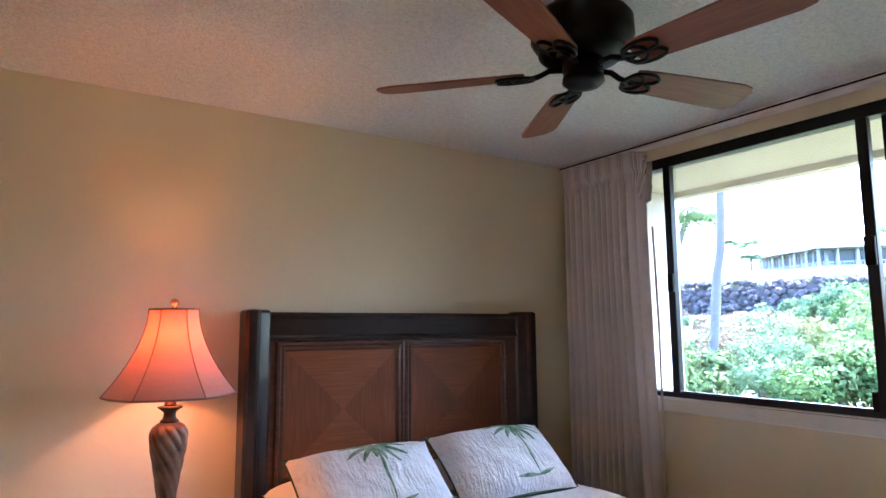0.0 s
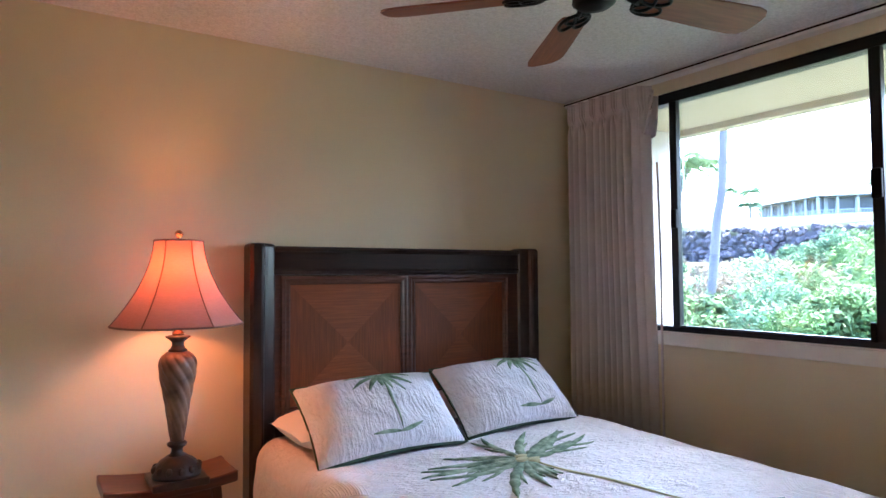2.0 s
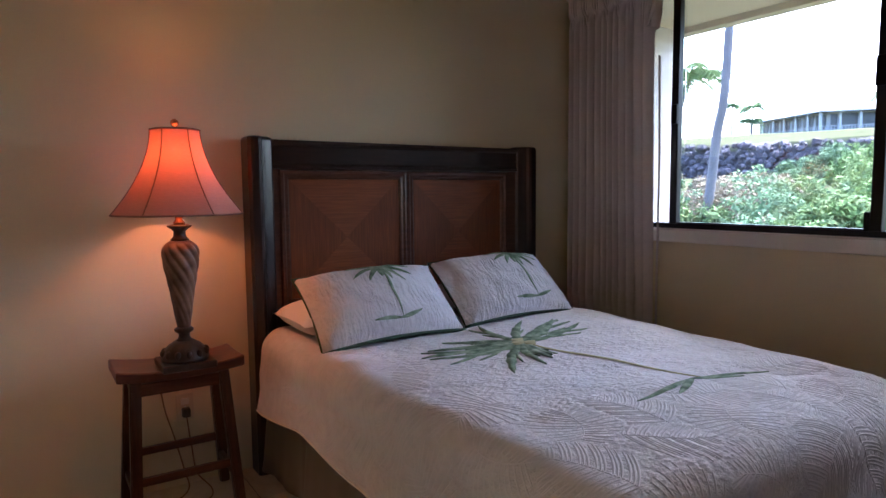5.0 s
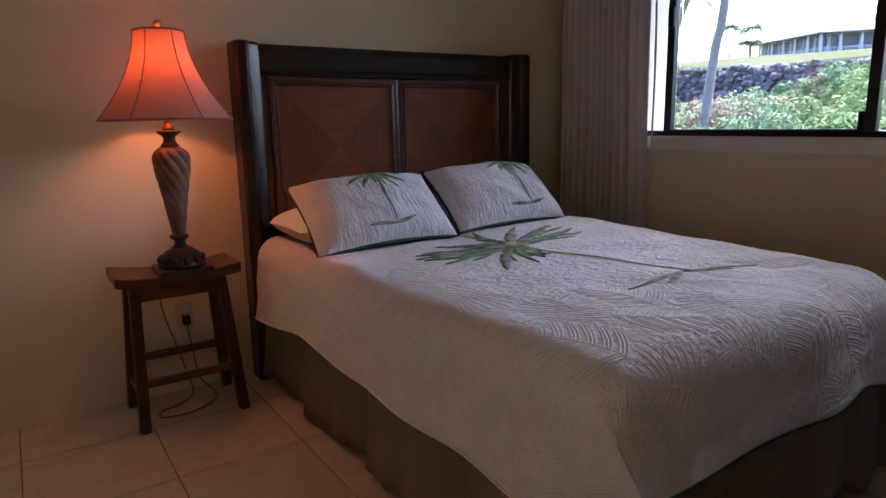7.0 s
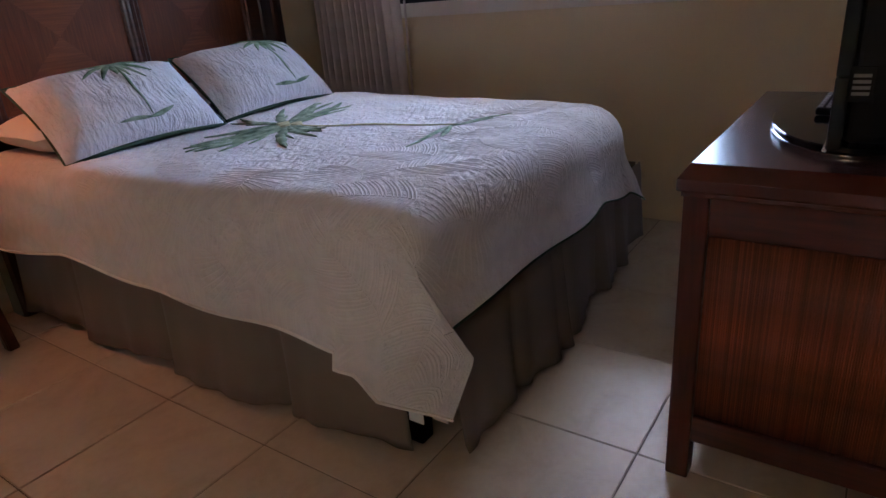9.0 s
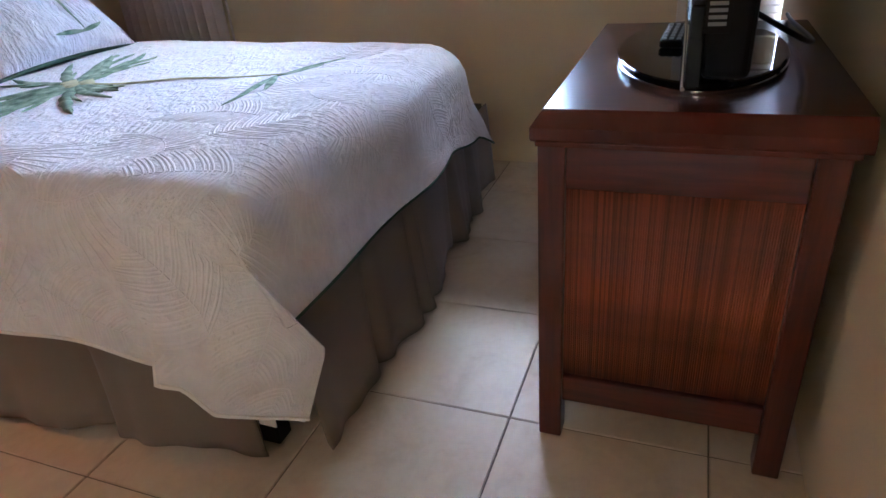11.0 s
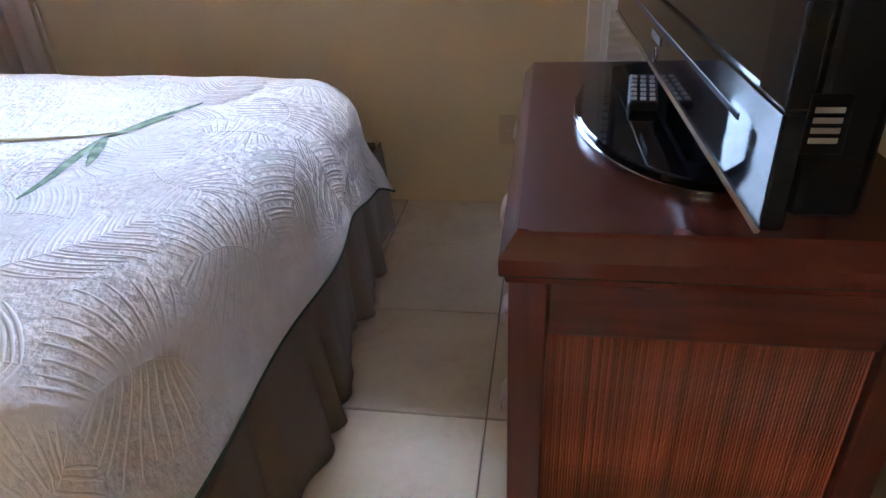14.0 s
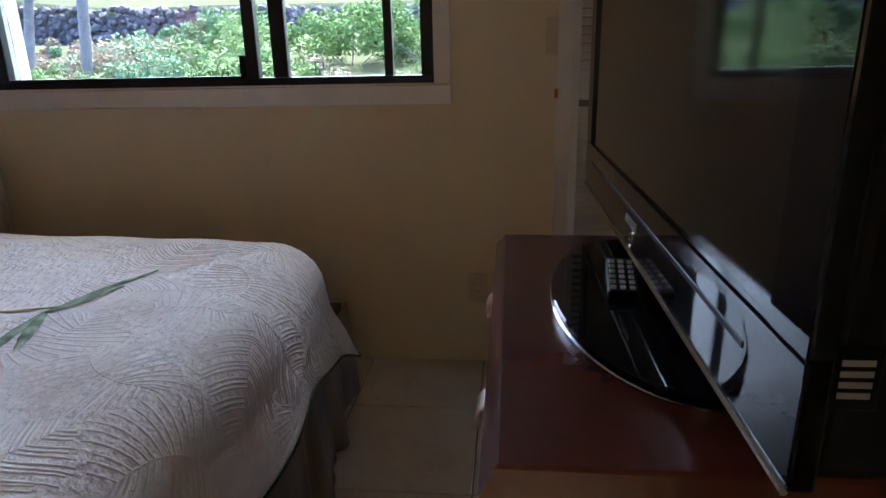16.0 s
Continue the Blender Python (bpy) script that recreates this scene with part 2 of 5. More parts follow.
def quilt_mat(name, frond):
    """White matelasse cotton: rows of short puffs, strongest in the middle of the bedspread.
    The pattern lies in the unfolded cloth."""
    m, nt, p = node_mat(name)
    v = coords(nt, space="UV" if frond else "Object")
    wv = nt.nodes.new("ShaderNodeVectorMath")
    wv.operation = "ADD"
    comb = nt.nodes.new("ShaderNodeCombineXYZ")
    nt.links.new(math_node(nt, "MULTIPLY", math_node(nt, "ADD", noise_tex(nt, v, 6, 2), math_node(nt, "MULTIPLY", noise_tex(nt, v, 31, 2), 0.07)), 0.075), comb.inputs[0])
    nt.links.new(math_node(nt, "MULTIPLY", math_node(nt, "ADD", noise_tex(nt, v, 5.3, 2), math_node(nt, "MULTIPLY", noise_tex(nt, v, 27, 2), 0.07)), 0.075), comb.inputs[1])
    nt.links.new(v, wv.inputs[0])
    nt.links.new(comb.outputs[0], wv.inputs[1])
    mp = nt.nodes.new("ShaderNodeMapping")
    mp.inputs["Scale"].default_value = (40, 82, 82) if frond else (72, 17, 17)
    nt.links.new(wv.outputs[0], mp.inputs["Vector"])
    h = ramp(nt, noise_tex(nt, mp.outputs[0], 1.0, 2, 0.5), [(0.36, (0, 0, 0)), (0.60, (1, 1, 1))])
    if frond:
        # the puffed rows fill the middle of the cloth; the border is left calmer for its fronds
        sep2 = nt.nodes.new("ShaderNodeSeparateXYZ")
        nt.links.new(wv.outputs[0], sep2.inputs[0])
        inx = math_node(nt, "LESS_THAN", math_node(nt, "ABSOLUTE", math_node(nt, "ADD", sep2.outputs[0], 1.19)), 0.56)
        iny = math_node(nt, "GREATER_THAN", sep2.outputs[1], -1.66)
        calm = math_node(nt, "ADD", math_node(nt, "MULTIPLY", math_node(nt, "MULTIPLY", inx, iny), 3.0), 0.5)
        h = math_node(nt, "MULTIPLY", h, calm)
    fine = noise_tex(nt, coords(nt), 62, 4, 0.6)
    puff = noise_tex(nt, coords(nt), 24, 3)
    hh = math_node(nt, "ADD", math_node(nt, "MULTIPLY", math_node(nt, "MULTIPLY", h, ramp(nt, noise_tex(nt, v, 13, 3), [(0.30, (0.15, 0.15, 0.15)), (0.62, (1, 1, 1))])), 0.14 if frond else 0.5), math_node(nt, "ADD", math_node(nt, "MULTIPLY", fine, 0.5), math_node(nt, "MULTIPLY", puff, 1.0)))
    nt.links.new(ramp(nt, puff, [(0.3, (0.63, 0.61, 0.61)), (0.7, (0.71, 0.69, 0.69))]), p.inputs["Base Color"])
    p.inputs["Roughness"].default_value = 0.9
    p.inputs["Specular IOR Level"].default_value = 0.2
    p.inputs["Sheen Weight"].default_value = 0.15
    bump(nt, p, hh, 0.9, 0.008)
    return m


m_quilt = quilt_mat("matelasse_quilt", True)
m_quilt_pillow = quilt_mat("matelasse_sham", False)
m_quilt_plain = plain("quilting_thread_cotton", (0.71, 0.69, 0.69), 0.9, var=0.05, scale=24, fine=160, bumps=0.2, spec=0.2)


def leaf_mat(name, lo, hi):
    m, nt, p = node_mat(name)
    g = nt.nodes.new("ShaderNodeNewGeometry")
    nt.links.new(ramp(nt, g.outputs["Random Per Island"], [(0, lo), (1, hi)]), p.inputs["Base Color"])
    p.inputs["Roughness"].default_value = 0.75
    p.inputs["Specular IOR Level"].default_value = 0.08
    tr = nt.nodes.new("ShaderNodeBsdfTranslucent")
    nt.links.new(ramp(nt, g.outputs["Random Per Island"], [(0, hi), (1, shade(hi, 1.3))]), tr.inputs["Color"])
    mx = nt.nodes.new("ShaderNodeMixShader")
    mx.inputs[0].default_value = 0.15
    nt.links.new(p.outputs[0], mx.inputs[1])
    nt.links.new(tr.outputs[0], mx.inputs[2])
    nt.links.new(mx.outputs[0], nt.nodes["Material Output"].inputs["Surface"])
    return m


m_leaf = leaf_mat("leaf_green", (0.030, 0.070, 0.025), (0.10, 0.16, 0.05))
m_leaf_y = leaf_mat("leaf_yellow_green", (0.070, 0.112, 0.042), (0.135, 0.185, 0.080))
m_leaf_g = leaf_mat("leaf_grey_green", (0.06, 0.11, 0.06), (0.12, 0.18, 0.10))
m_leaf_r = leaf_mat("leaf_dusty", (0.07, 0.07, 0.05), (0.20, 0.16, 0.12))
m_bark = plain("palm_bark", (0.13, 0.115, 0.12), 0.9, var=0.35, scale=3, fine=25, bumps=0.6, dist=0.02)
m_stone = plain("lava_stone", (0.060, 0.052, 0.065), 0.9, var=0.5, scale=2, fine=9, bumps=0.6, dist=0.03, space="Object")
m_ground = plain("dry_ground", (0.050, 0.055, 0.033), 0.95, var=0.45, scale=0.35, fine=6, bumps=0.5, dist=0.03, spec=0.0)
m_housewall = plain("house_paint", (0.34, 0.34, 0.335), 0.8, var=0.05, fine=10, bumps=0)
m_roof = plain("house_roof", (0.20, 0.20, 0.21), 0.8, var=0.1, fine=4, bumps=0)
m_houseglass = plain("house_shade", (0.05, 0.055, 0.065), 0.25, var=0.2, scale=1, bumps=0)


# ---------------------------------------------------------------- building helpers
def mesh_of(name, bm, material, smooth=False):
    me = bpy.data.meshes.new(name)
    bm.to_mesh(me)
    bm.free()
    me.materials.append(material)
    if smooth:
        me.shade_smooth()
    return me


def part(name, bm, material, parent=None, label="", smooth=False):
    ob = new(name, mesh_of(name, bm, material, smooth))
    ob.parent = parent
    if label:
        ob["label"] = label
    return ob


def thing(name, label, category, at=(0, 0, 0), group=""):
    ob = new(name)
    ob.empty_display_size = 0.1
    ob.location = at
    return tagged(ob, label, category, group)


def structure(name, bm, material, label, category, smooth=False):
    return tagged(part(name, bm, material, None, "", smooth), label, category, kind="structure")


def add_box(bm, lo, hi, bevel=0.0, seg=2):
    vs = bmesh.ops.create_cube(bm, size=1)["verts"]
    for v in vs:
        v.co = Vector([l + (h - l) * (c + 0.5) for l, h, c in zip(lo, hi, v.co)])
    if bevel:
        es = list({e for v in vs for e in v.link_edges})
        bmesh.ops.bevel(bm, geom=es, offset=bevel, segments=seg, affect="EDGES", profile=0.5)
    return bm


def box(lo, hi, bevel=0.0, seg=2):
    return add_box(bmesh.new(), lo, hi, bevel, seg)


def grid_mesh(bm, rows, closed=False):
    """Joins rows of points to a sheet of quads."""
    vs = [[bm.verts.new(p) for p in r] for r in rows]
    n = len(vs[0])
    for a, b in zip(vs, vs[1:]):
        for i in range(n if closed else n - 1):
            j = (i + 1) % n
            bm.faces.new((a[i], a[j], b[j], b[i]))
    return vs


def lathe(profile, segs=32, wobble=None, cap=True):
    """Turns a profile of (radius, z) round z; wobble(angle, z) scales the radius."""
    bm = bmesh.new()
    rows = []
    for r, z in profile:
        rows.append([(r * (wobble(2 * math.pi * i / segs, z) if wobble else 1) * math.cos(2 * math.pi * i / segs),
                      r * (wobble(2 * math.pi * i / segs, z) if wobble else 1) * math.sin(2 * math.pi * i / segs), z) for i in range(segs)])
    vs = grid_mesh(bm, rows, True)
    if cap:
        bm.faces.new(vs[0][::-1])
        bm.faces.new(vs[-1])
    bmesh.ops.recalc_face_normals(bm, faces=bm.faces)
    return bm


def tube(points, r, segs=8, bm=None, closed=False):
    """A round rod along points; r is one radius or one for each point."""
    bm = bm or bmesh.new()
    pts = [Vector(p) for p in points]
    rows = []
    for i, p in enumerate(pts):
        if closed:
            d = pts[(i + 1) % len(pts)] - pts[i - 1]
        else:
            d = pts[min(i + 1, len(pts) - 1)] - pts[max(i - 1, 0)]
        q = d.to_track_quat("Z", "Y")
        rr = r[i] if isinstance(r, (list, tuple)) else r
        rows.append([p + q @ Vector((rr * math.cos(2 * math.pi * k / segs), rr * math.sin(2 * math.pi * k / segs), 0)) for k in range(segs)])
    if closed:
        rows.append(rows[0])
    vs = grid_mesh(bm, rows, True)
    if not closed:
        bm.faces.new(vs[0][::-1])
        bm.faces.new(vs[-1])
    return bm


def beam(a, b, w, d, bevel=0.004):
    """A squared bar from a to b, w wide and d deep, with level ends."""
    bm = box((-w / 2, -d / 2, 0), (w / 2, d / 2, 1), 0)
    a, b = Vector(a), Vector(b)
    for v in bm.verts:
        p = a.lerp(b, v.co.z)
        v.co = Vector((p.x + v.co.x, p.y + v.co.y, p.z))
    bmesh.ops.bevel(bm, geom=list(bm.edges), offset=bevel, segments=2, affect="EDGES")
    return bm


def spline(pts, n=12):
    """Points on a smooth line through pts."""
    out = []
    P = [Vector(p) for p in pts]
    for i in range(len(P) - 1):
        p0, p1, p2, p3 = P[max(i - 1, 0)], P[i], P[i + 1], P[min(i + 2, len(P) - 1)]
        for k in range(n):
            t = k / n
            out.append(0.5 * (2 * p1 + (p2 - p0) * t + (2 * p0 - 5 * p1 + 4 * p2 - p3) * t * t + (3 * p1 - p0 - 3 * p2 + p3) * t ** 3))
    out.append(P[-1])
    return out


def smoothstep(a, b, x):
    t = min(1, max(0, (x - a) / (b - a)))
    return t * t * (3 - 2 * t)


# ---------------------------------------------------------------- the room
CEIL = 2.42
W_X, S_Y, HALL = -3.45, -3.12, -4.5
DOOR_L, DOOR_R = -3.2, -2.2          # the opening that the walker came through
WIN = (-2.335, -0.13, 1.050, 2.330)  # window: y, y, z, z
CLO = (-3.10, -2.80, 0.0, 2.05)      # louvered door in the window wall

wall_n = structure("wall_north", box((W_X - 0.2, 0, -0.1), (0.16, 0.22, CEIL)), m_wall, "khaki beige painted wall behind the bed", "wall")
# west wall: high opening beside the entry, unseen behind the walker, added for fill
WEST = (-3.10, -2.25, 1.00, 2.06)
bm = bmesh.new()
add_box(bm, (W_X - 0.2, HALL - 0.2, -0.1), (W_X, WEST[0], CEIL))
add_box(bm, (W_X - 0.2, WEST[1], -0.1), (W_X, 0, CEIL))
add_box(bm, (W_X - 0.2, WEST[0], -0.1), (W_X, WEST[1], WEST[2]))
add_box(bm, (W_X - 0.2, WEST[0], WEST[3]), (W_X, WEST[1], CEIL))
wall_w = structure("wall_west", bm, m_wall, "khaki beige painted wall", "wall")
# no such window is known; cloth and opening only bring warm fill light
fill_opening = tagged(new("added_window"), "unseen opening with a tan cloth, added for warm fill light", "window", kind="structure")
part("fill_cloth", box((W_X - 0.06, WEST[0], WEST[2]), (W_X - 0.057, WEST[1], WEST[3])), m_fill_cloth, fill_opening, "tan cloth that warms the added fill light")
bm = bmesh.new()
add_box(bm, (DOOR_R, S_Y - 0.12, -0.1), (0, S_Y, CEIL))
add_box(bm, (W_X, S_Y - 0.12, -0.1), (DOOR_L, S_Y, CEIL))
add_box(bm, (DOOR_L, S_Y - 0.12, 2.05), (DOOR_R, S_Y, CEIL))
wall_s = structure("wall_south", bm, m_wall, "khaki beige painted wall behind the dresser", "wall")
bm = bmesh.new()
add_box(bm, (0, WIN[1], -0.1), (0.16, 0, CEIL))
add_box(bm, (0, WIN[0], -0.1), (0.16, WIN[1], WIN[2]))
add_box(bm, (0, WIN[0], WIN[3]), (0.16, WIN[1], CEIL))
add_box(bm, (0, CLO[1], -0.1), (0.16, WIN[0], CEIL))
add_box(bm, (0, S_Y - 0.12, CLO[3]), (0.16, CLO[1], CEIL))
wall_e = structure("wall_east", bm, m_wall, "khaki beige painted wall with a wide window", "wall")
structure("wall_hall", box((DOOR_R, HALL, -0.1), (DOOR_R + 0.12, S_Y - 0.12, CEIL)), m_wall, "khaki beige wall of the entry", "wall")
# unseen end wall, with a high slit added to let in fill daylight
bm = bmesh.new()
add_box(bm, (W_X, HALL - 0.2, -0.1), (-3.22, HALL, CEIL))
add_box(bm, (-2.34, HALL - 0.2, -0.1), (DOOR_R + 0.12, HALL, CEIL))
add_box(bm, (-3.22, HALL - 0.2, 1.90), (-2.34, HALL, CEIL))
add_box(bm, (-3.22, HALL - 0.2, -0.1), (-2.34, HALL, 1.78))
structure("wall_hall_end", bm, m_wall, "khaki beige end wall of the entry with an added light slit", "wall")
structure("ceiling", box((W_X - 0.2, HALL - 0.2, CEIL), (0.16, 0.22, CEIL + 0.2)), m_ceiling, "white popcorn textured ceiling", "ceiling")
floor = structure("floor", box((W_X - 0.2, HALL - 0.2, -0.12), (0.16, 0.22, -0.004)), m_grout, "beige ceramic tile floor with dark grout", "floor")

# window: frame, mullions, panes, apron
window = tagged(new("window_1"), "wide black metal sliding window with clear panes", "window", kind="structure")
y0, y1, z0, z1 = WIN


def bar(name, lo, hi, mat=None, bevel=0.003, label=""):
    return part(name, box(lo, hi, bevel), mat or m_alu, window, label)


bar("window_frame", (0.010, y0, z0), (0.085, y1, z0 + 0.032))
bar("window_frame", (0.010, y0, z1 - 0.055), (0.085, y1, z1))
bar("window_frame", (0.010, y0, z0 + 0.032), (0.085, y0 + 0.045, z1 - 0.055))
bar("window_frame", (0.010, y1 - 0.045, z0 + 0.032), (0.085, y1, z1 - 0.055))
for yc, w, xa, xb in ((-0.728, 0.042, 0.006, 0.044), (-1.688, 0.044, 0.006, 0.044), (-1.775, 0.056, 0.050, 0.082), (-2.170, 0.030, 0.050, 0.082)):
    bar("mullion", (xa, yc - w / 2, z0 + 0.030), (xb, yc + w / 2, z1 - 0.053))
bar("bottom_track", (0.012, -1.70, z0 + 0.032), (0.040, -0.72, z0 + 0.040))
for a, b, xg in ((-0.748, -0.175, 0.066), (-1.667, -0.748, 0.026), (-1.748, -1.667, 0.066), (-2.156, -1.802, 0.066), (-2.29, -2.184, 0.066)):
    g = bar("pane", (xg - 0.002, b, z0 + 0.03), (xg + 0.002, a, z1 - 0.05), m_glass, 0, "clear glass pane")
    g.visible_shadow = False
bar("latch", (-0.012, -0.750, 1.60), (0.008, -0.717, 1.70), m_black, 0.005, "black sash latch")
bar("latch", (-0.014, -1.708, 1.66), (0.008, -1.668, 1.78), m_black, 0.005, "black sash latch")
bar("sash_stop", (-0.004, -1.668, z0 + 0.03), (0.008, -1.646, z0 + 0.11), m_black, 0.003)
bar("window_sill", (-0.022, y0 - 0.06, 0.985), (0.012, y1, z0), m_trim, 0.004, "white painted sill board")
bar("side_casing", (-0.018, y0 - 0.06, z0), (0.010, y0 - 0.001, z1 + 0.02), m_trim, 0.004, "white painted casing")
bar("window_stool", (-0.004, y0, z0 - 0.004), (0.012, y1, z0 + 0.006), m_trim, 0.002)

# louvered closet door
door = tagged(new("door_1"), "cream louvered closet door beside the dresser", "door", kind="structure")
part("door_casing", box((-0.022, CLO[1] - 0.005, 0), (0.012, CLO[1] + 0.048, CLO[3] + 0.05), 0.004), m_trim, door)
part("door_casing", box((-0.020, S_Y, CLO[3]), (0.012, CLO[1] - 0.005, CLO[3] + 0.05), 0.004), m_trim, door)
part("stile", box((0.012, CLO[1] - 0.030, 0.01), (0.040, CLO[1] - 0.006, CLO[3] - 0.004), 0.003), m_trim, door)
part("rail", box((0.012, S_Y + 0.001, 0.99), (0.040, CLO[1] - 0.030, 1.09), 0.003), m_trim, door)
part("rail", box((0.012, S_Y + 0.001, 0.01), (0.040, CLO[1] - 0.030, 0.14), 0.003), m_trim, door)
part("rail", box((0.012, S_Y + 0.001, 1.94), (0.040, CLO[1] - 0.030, CLO[3] - 0.004), 0.003), m_trim, door)
# board in dark grout colour stands in for the closet's unlit inside
part("dark_backing", box((0.046, S_Y, 0.0), (0.075, CLO[1], CLO[3])), m_grout, door)
slat = box((-0.016, S_Y + 0.001, -0.003), (0.016, CLO[1] - 0.030, 0.003), 0.0015, 1)
bmesh.ops.rotate(slat, verts=slat.verts, cent=(0, 0, 0), matrix=Matrix.Rotation(radians(-48), 3, "Y"))
slat_me = mesh_of("slat", slat, m_trim)
for za, zb in ((0.155, 0.985), (1.105, 1.935)):
    for i in range(int((zb - za) / 0.0275)):
        s = new("slat", slat_me)
        s.parent, s.location = door, (0.027, 0, za + i * 0.0275)
part("hinge", tube([(-0.026, CLO[1] + 0.050, 1.00), (-0.026, CLO[1] + 0.050, 1.03)], 0.006), m_brass, door, "small brass hinge")

# curtain track along the top of the window wall
track = thing("curtain_track", "white curtain track along the ceiling", "curtain track")
part("rail", box((-0.075, S_Y + 0.02, 2.385), (-0.012, -0.01, 2.419), 0.006), m_trim, track)
part("groove", box((-0.080, S_Y + 0.02, 2.399), (-0.074, -0.01, 2.407)), m_black, track)


def curtain():
    c = thing("curtain", "long pleated grey-beige curtain drawn aside beside the window", "curtain")
    n, rows = 420, []
    zs = [2.383, 2.375, 2.34, 2.30, 2.275, 2.26, 2.24, 2.20, 2.12, 2.0, 1.8, 1.5, 1.2, 0.9, 0.6, 0.35, 0.15, 0.03]
    for z in zs:
        head = smoothstep(2.20, 2.29, z)
        row = []
        for i in range(n):
            u = i / (n - 1)
            wide = 0.575 + 0.035 * smoothstep(2.0, 0.6, z)
            y = -0.045 - u * wide
            ph = u * 2 * math.pi * 12 + 1.5 * math.sin(u * 11) + 0.12 * math.sin(z * 2 + u * 20)
            # broad rounded folds with narrow deep valleys; the last stretch hangs flat
            folded = smoothstep(0.92, 0.76, u)
            valley = 1 - abs(math.sin(ph / 2)) ** 0.75
            depth = (0.085 + 0.030 * math.sin(u * 23 + 1)) * folded + 0.012 * (1 - folded)
            x = -0.100 + valley * depth * (1 - head)
            # pinched heading: groups of three close pleats between flat bays
            bay = (u * 7.0) % 1.0
            pinch = math.exp(-((bay - 0.5) / 0.20) ** 2) * abs(math.sin(bay * math.pi * 9))
            x += head * (0.014 - 0.030 * pinch)
            x -= 0.016 * math.exp(-((z - 2.262) / 0.02) ** 2) * -1 * math.exp(-((bay - 0.5) / 0.3) ** 2)
            # the free end turns back towards the glass
            if u > 0.88:
                x += ((u - 0.88) / 0.12) ** 1.6 * (0.070 - 0.030 * smoothstep(1.9, 0.4, z))
            row.append((x - 0.012 * smoothstep(1.2, 0.1, z) * math.sin(u * 5), y, z))
        rows.append(row)
    bm = bmesh.new()
    grid_mesh(bm, rows)
    ob = part("curtain_cloth", bm, m_curtain, c, smooth=True)
    mod = ob.modifiers.new("thick", "SOLIDIFY")
    mod.thickness = 0.002
    # the gathered heading stands out over the window's edge
    rows = []
    for k, z in enumerate((2.345, 2.28, 2.2, 2.12)):
        rows.append([(-0.080 + 0.060 * j / 8 + 0.010 * math.sin(j * 2.1 + k), -0.632 - 0.024 * math.sin(j * 0.9 + k * 1.2) - 0.02 * (1 - k / 3), z - 0.03 * (j / 8)) for j in range(9)])
    bm = bmesh.new()
    grid_mesh(bm, rows)
    ob = part("turned_edge", bm, m_curtain, c, smooth=True)
    ob.modifiers.new("thick", "SOLIDIFY").thickness = 0.002
    part("hem_cord", tube([(-0.065, -0.682, 1.95), (-0.06, -0.69, 1.4), (-0.062, -0.688, 0.9), (-0.065, -0.692, 0.04)], 0.006), m_curtain, c)


curtain()


def wall_plate(name, label, at, size, dark, parent_mat, axis):
    """A cover plate on a wall: axis y faces -y, axis x faces -x."""
    o = thing(name, label, "outlet", at)
    w, h = size
    if axis == "y":
        part("plate", box((-w / 2, -0.007, -h / 2), (w / 2, -0.0005, h / 2), 0.003), parent_mat, o)
        for s in (0.024, -0.024):
            part("socket", box((-0.016, -0.010, s - 0.014), (0.016, -0.0065, s + 0.014), 0.003), dark, o)
        part("screw", box((-0.003, -0.009, -0.003), (0.003, -0.0065, 0.003), 0.001), m_nickel, o)
    else:
        part("plate", box((-0.007, -w / 2, -h / 2), (-0.0005, w / 2, h / 2), 0.003), parent_mat, o)
        for s in (0.024, -0.024):
            part("socket", box((-0.010, -0.016, s - 0.014), (-0.0065, 0.016, s + 0.014), 0.003), dark, o)
        part("screw", box((-0.009, -0.003, -0.003), (-0.0065, 0.003, 0.003), 0.001), m_nickel, o)
    return o


wall_plate("wall_outlet", "beige wall outlet with a brown plug behind the stool", (-2.322, 0, 0.345), (0.072, 0.115), m_trim, m_plate, "y")
wall_plate("wall_outlet", "beige wall outlet low on the wall beside the dresser", (0, -2.482, 0.305), (0.072, 0.115), m_plate, m_plate, "x")
sw = thing("light_switch", "beige light switch plate beside the louvered door", "light switch", (0, -2.735, 1.20))
part("plate", box((-0.007, -0.022, -0.058), (-0.0005, 0.022, 0.058), 0.003), m_plate, sw)
part("toggle", box((-0.016, -0.005, -0.010), (-0.006, 0.005, 0.012), 0.002), m_plate, sw)

# ---------------------------------------------------------------- bed
BX0, BX1, BY0, BY1, BZ = -2.010, -0.495, -0.13, -2.13, 0.655


def drawn_in(p):
    """The foot of the bed recedes a little towards its far corner."""
    return Vector((p[0], p[1] + 0.055 * smoothstep(-1.35, -0.5, p[0]) * smoothstep(-1.5, -2.05, p[1]), p[2]))


def drawn_box(lo, hi, bevel, seg):
    bm = box(lo, hi, bevel, seg)
    for v in bm.verts:
        v.co = drawn_in(v.co)
    return bm


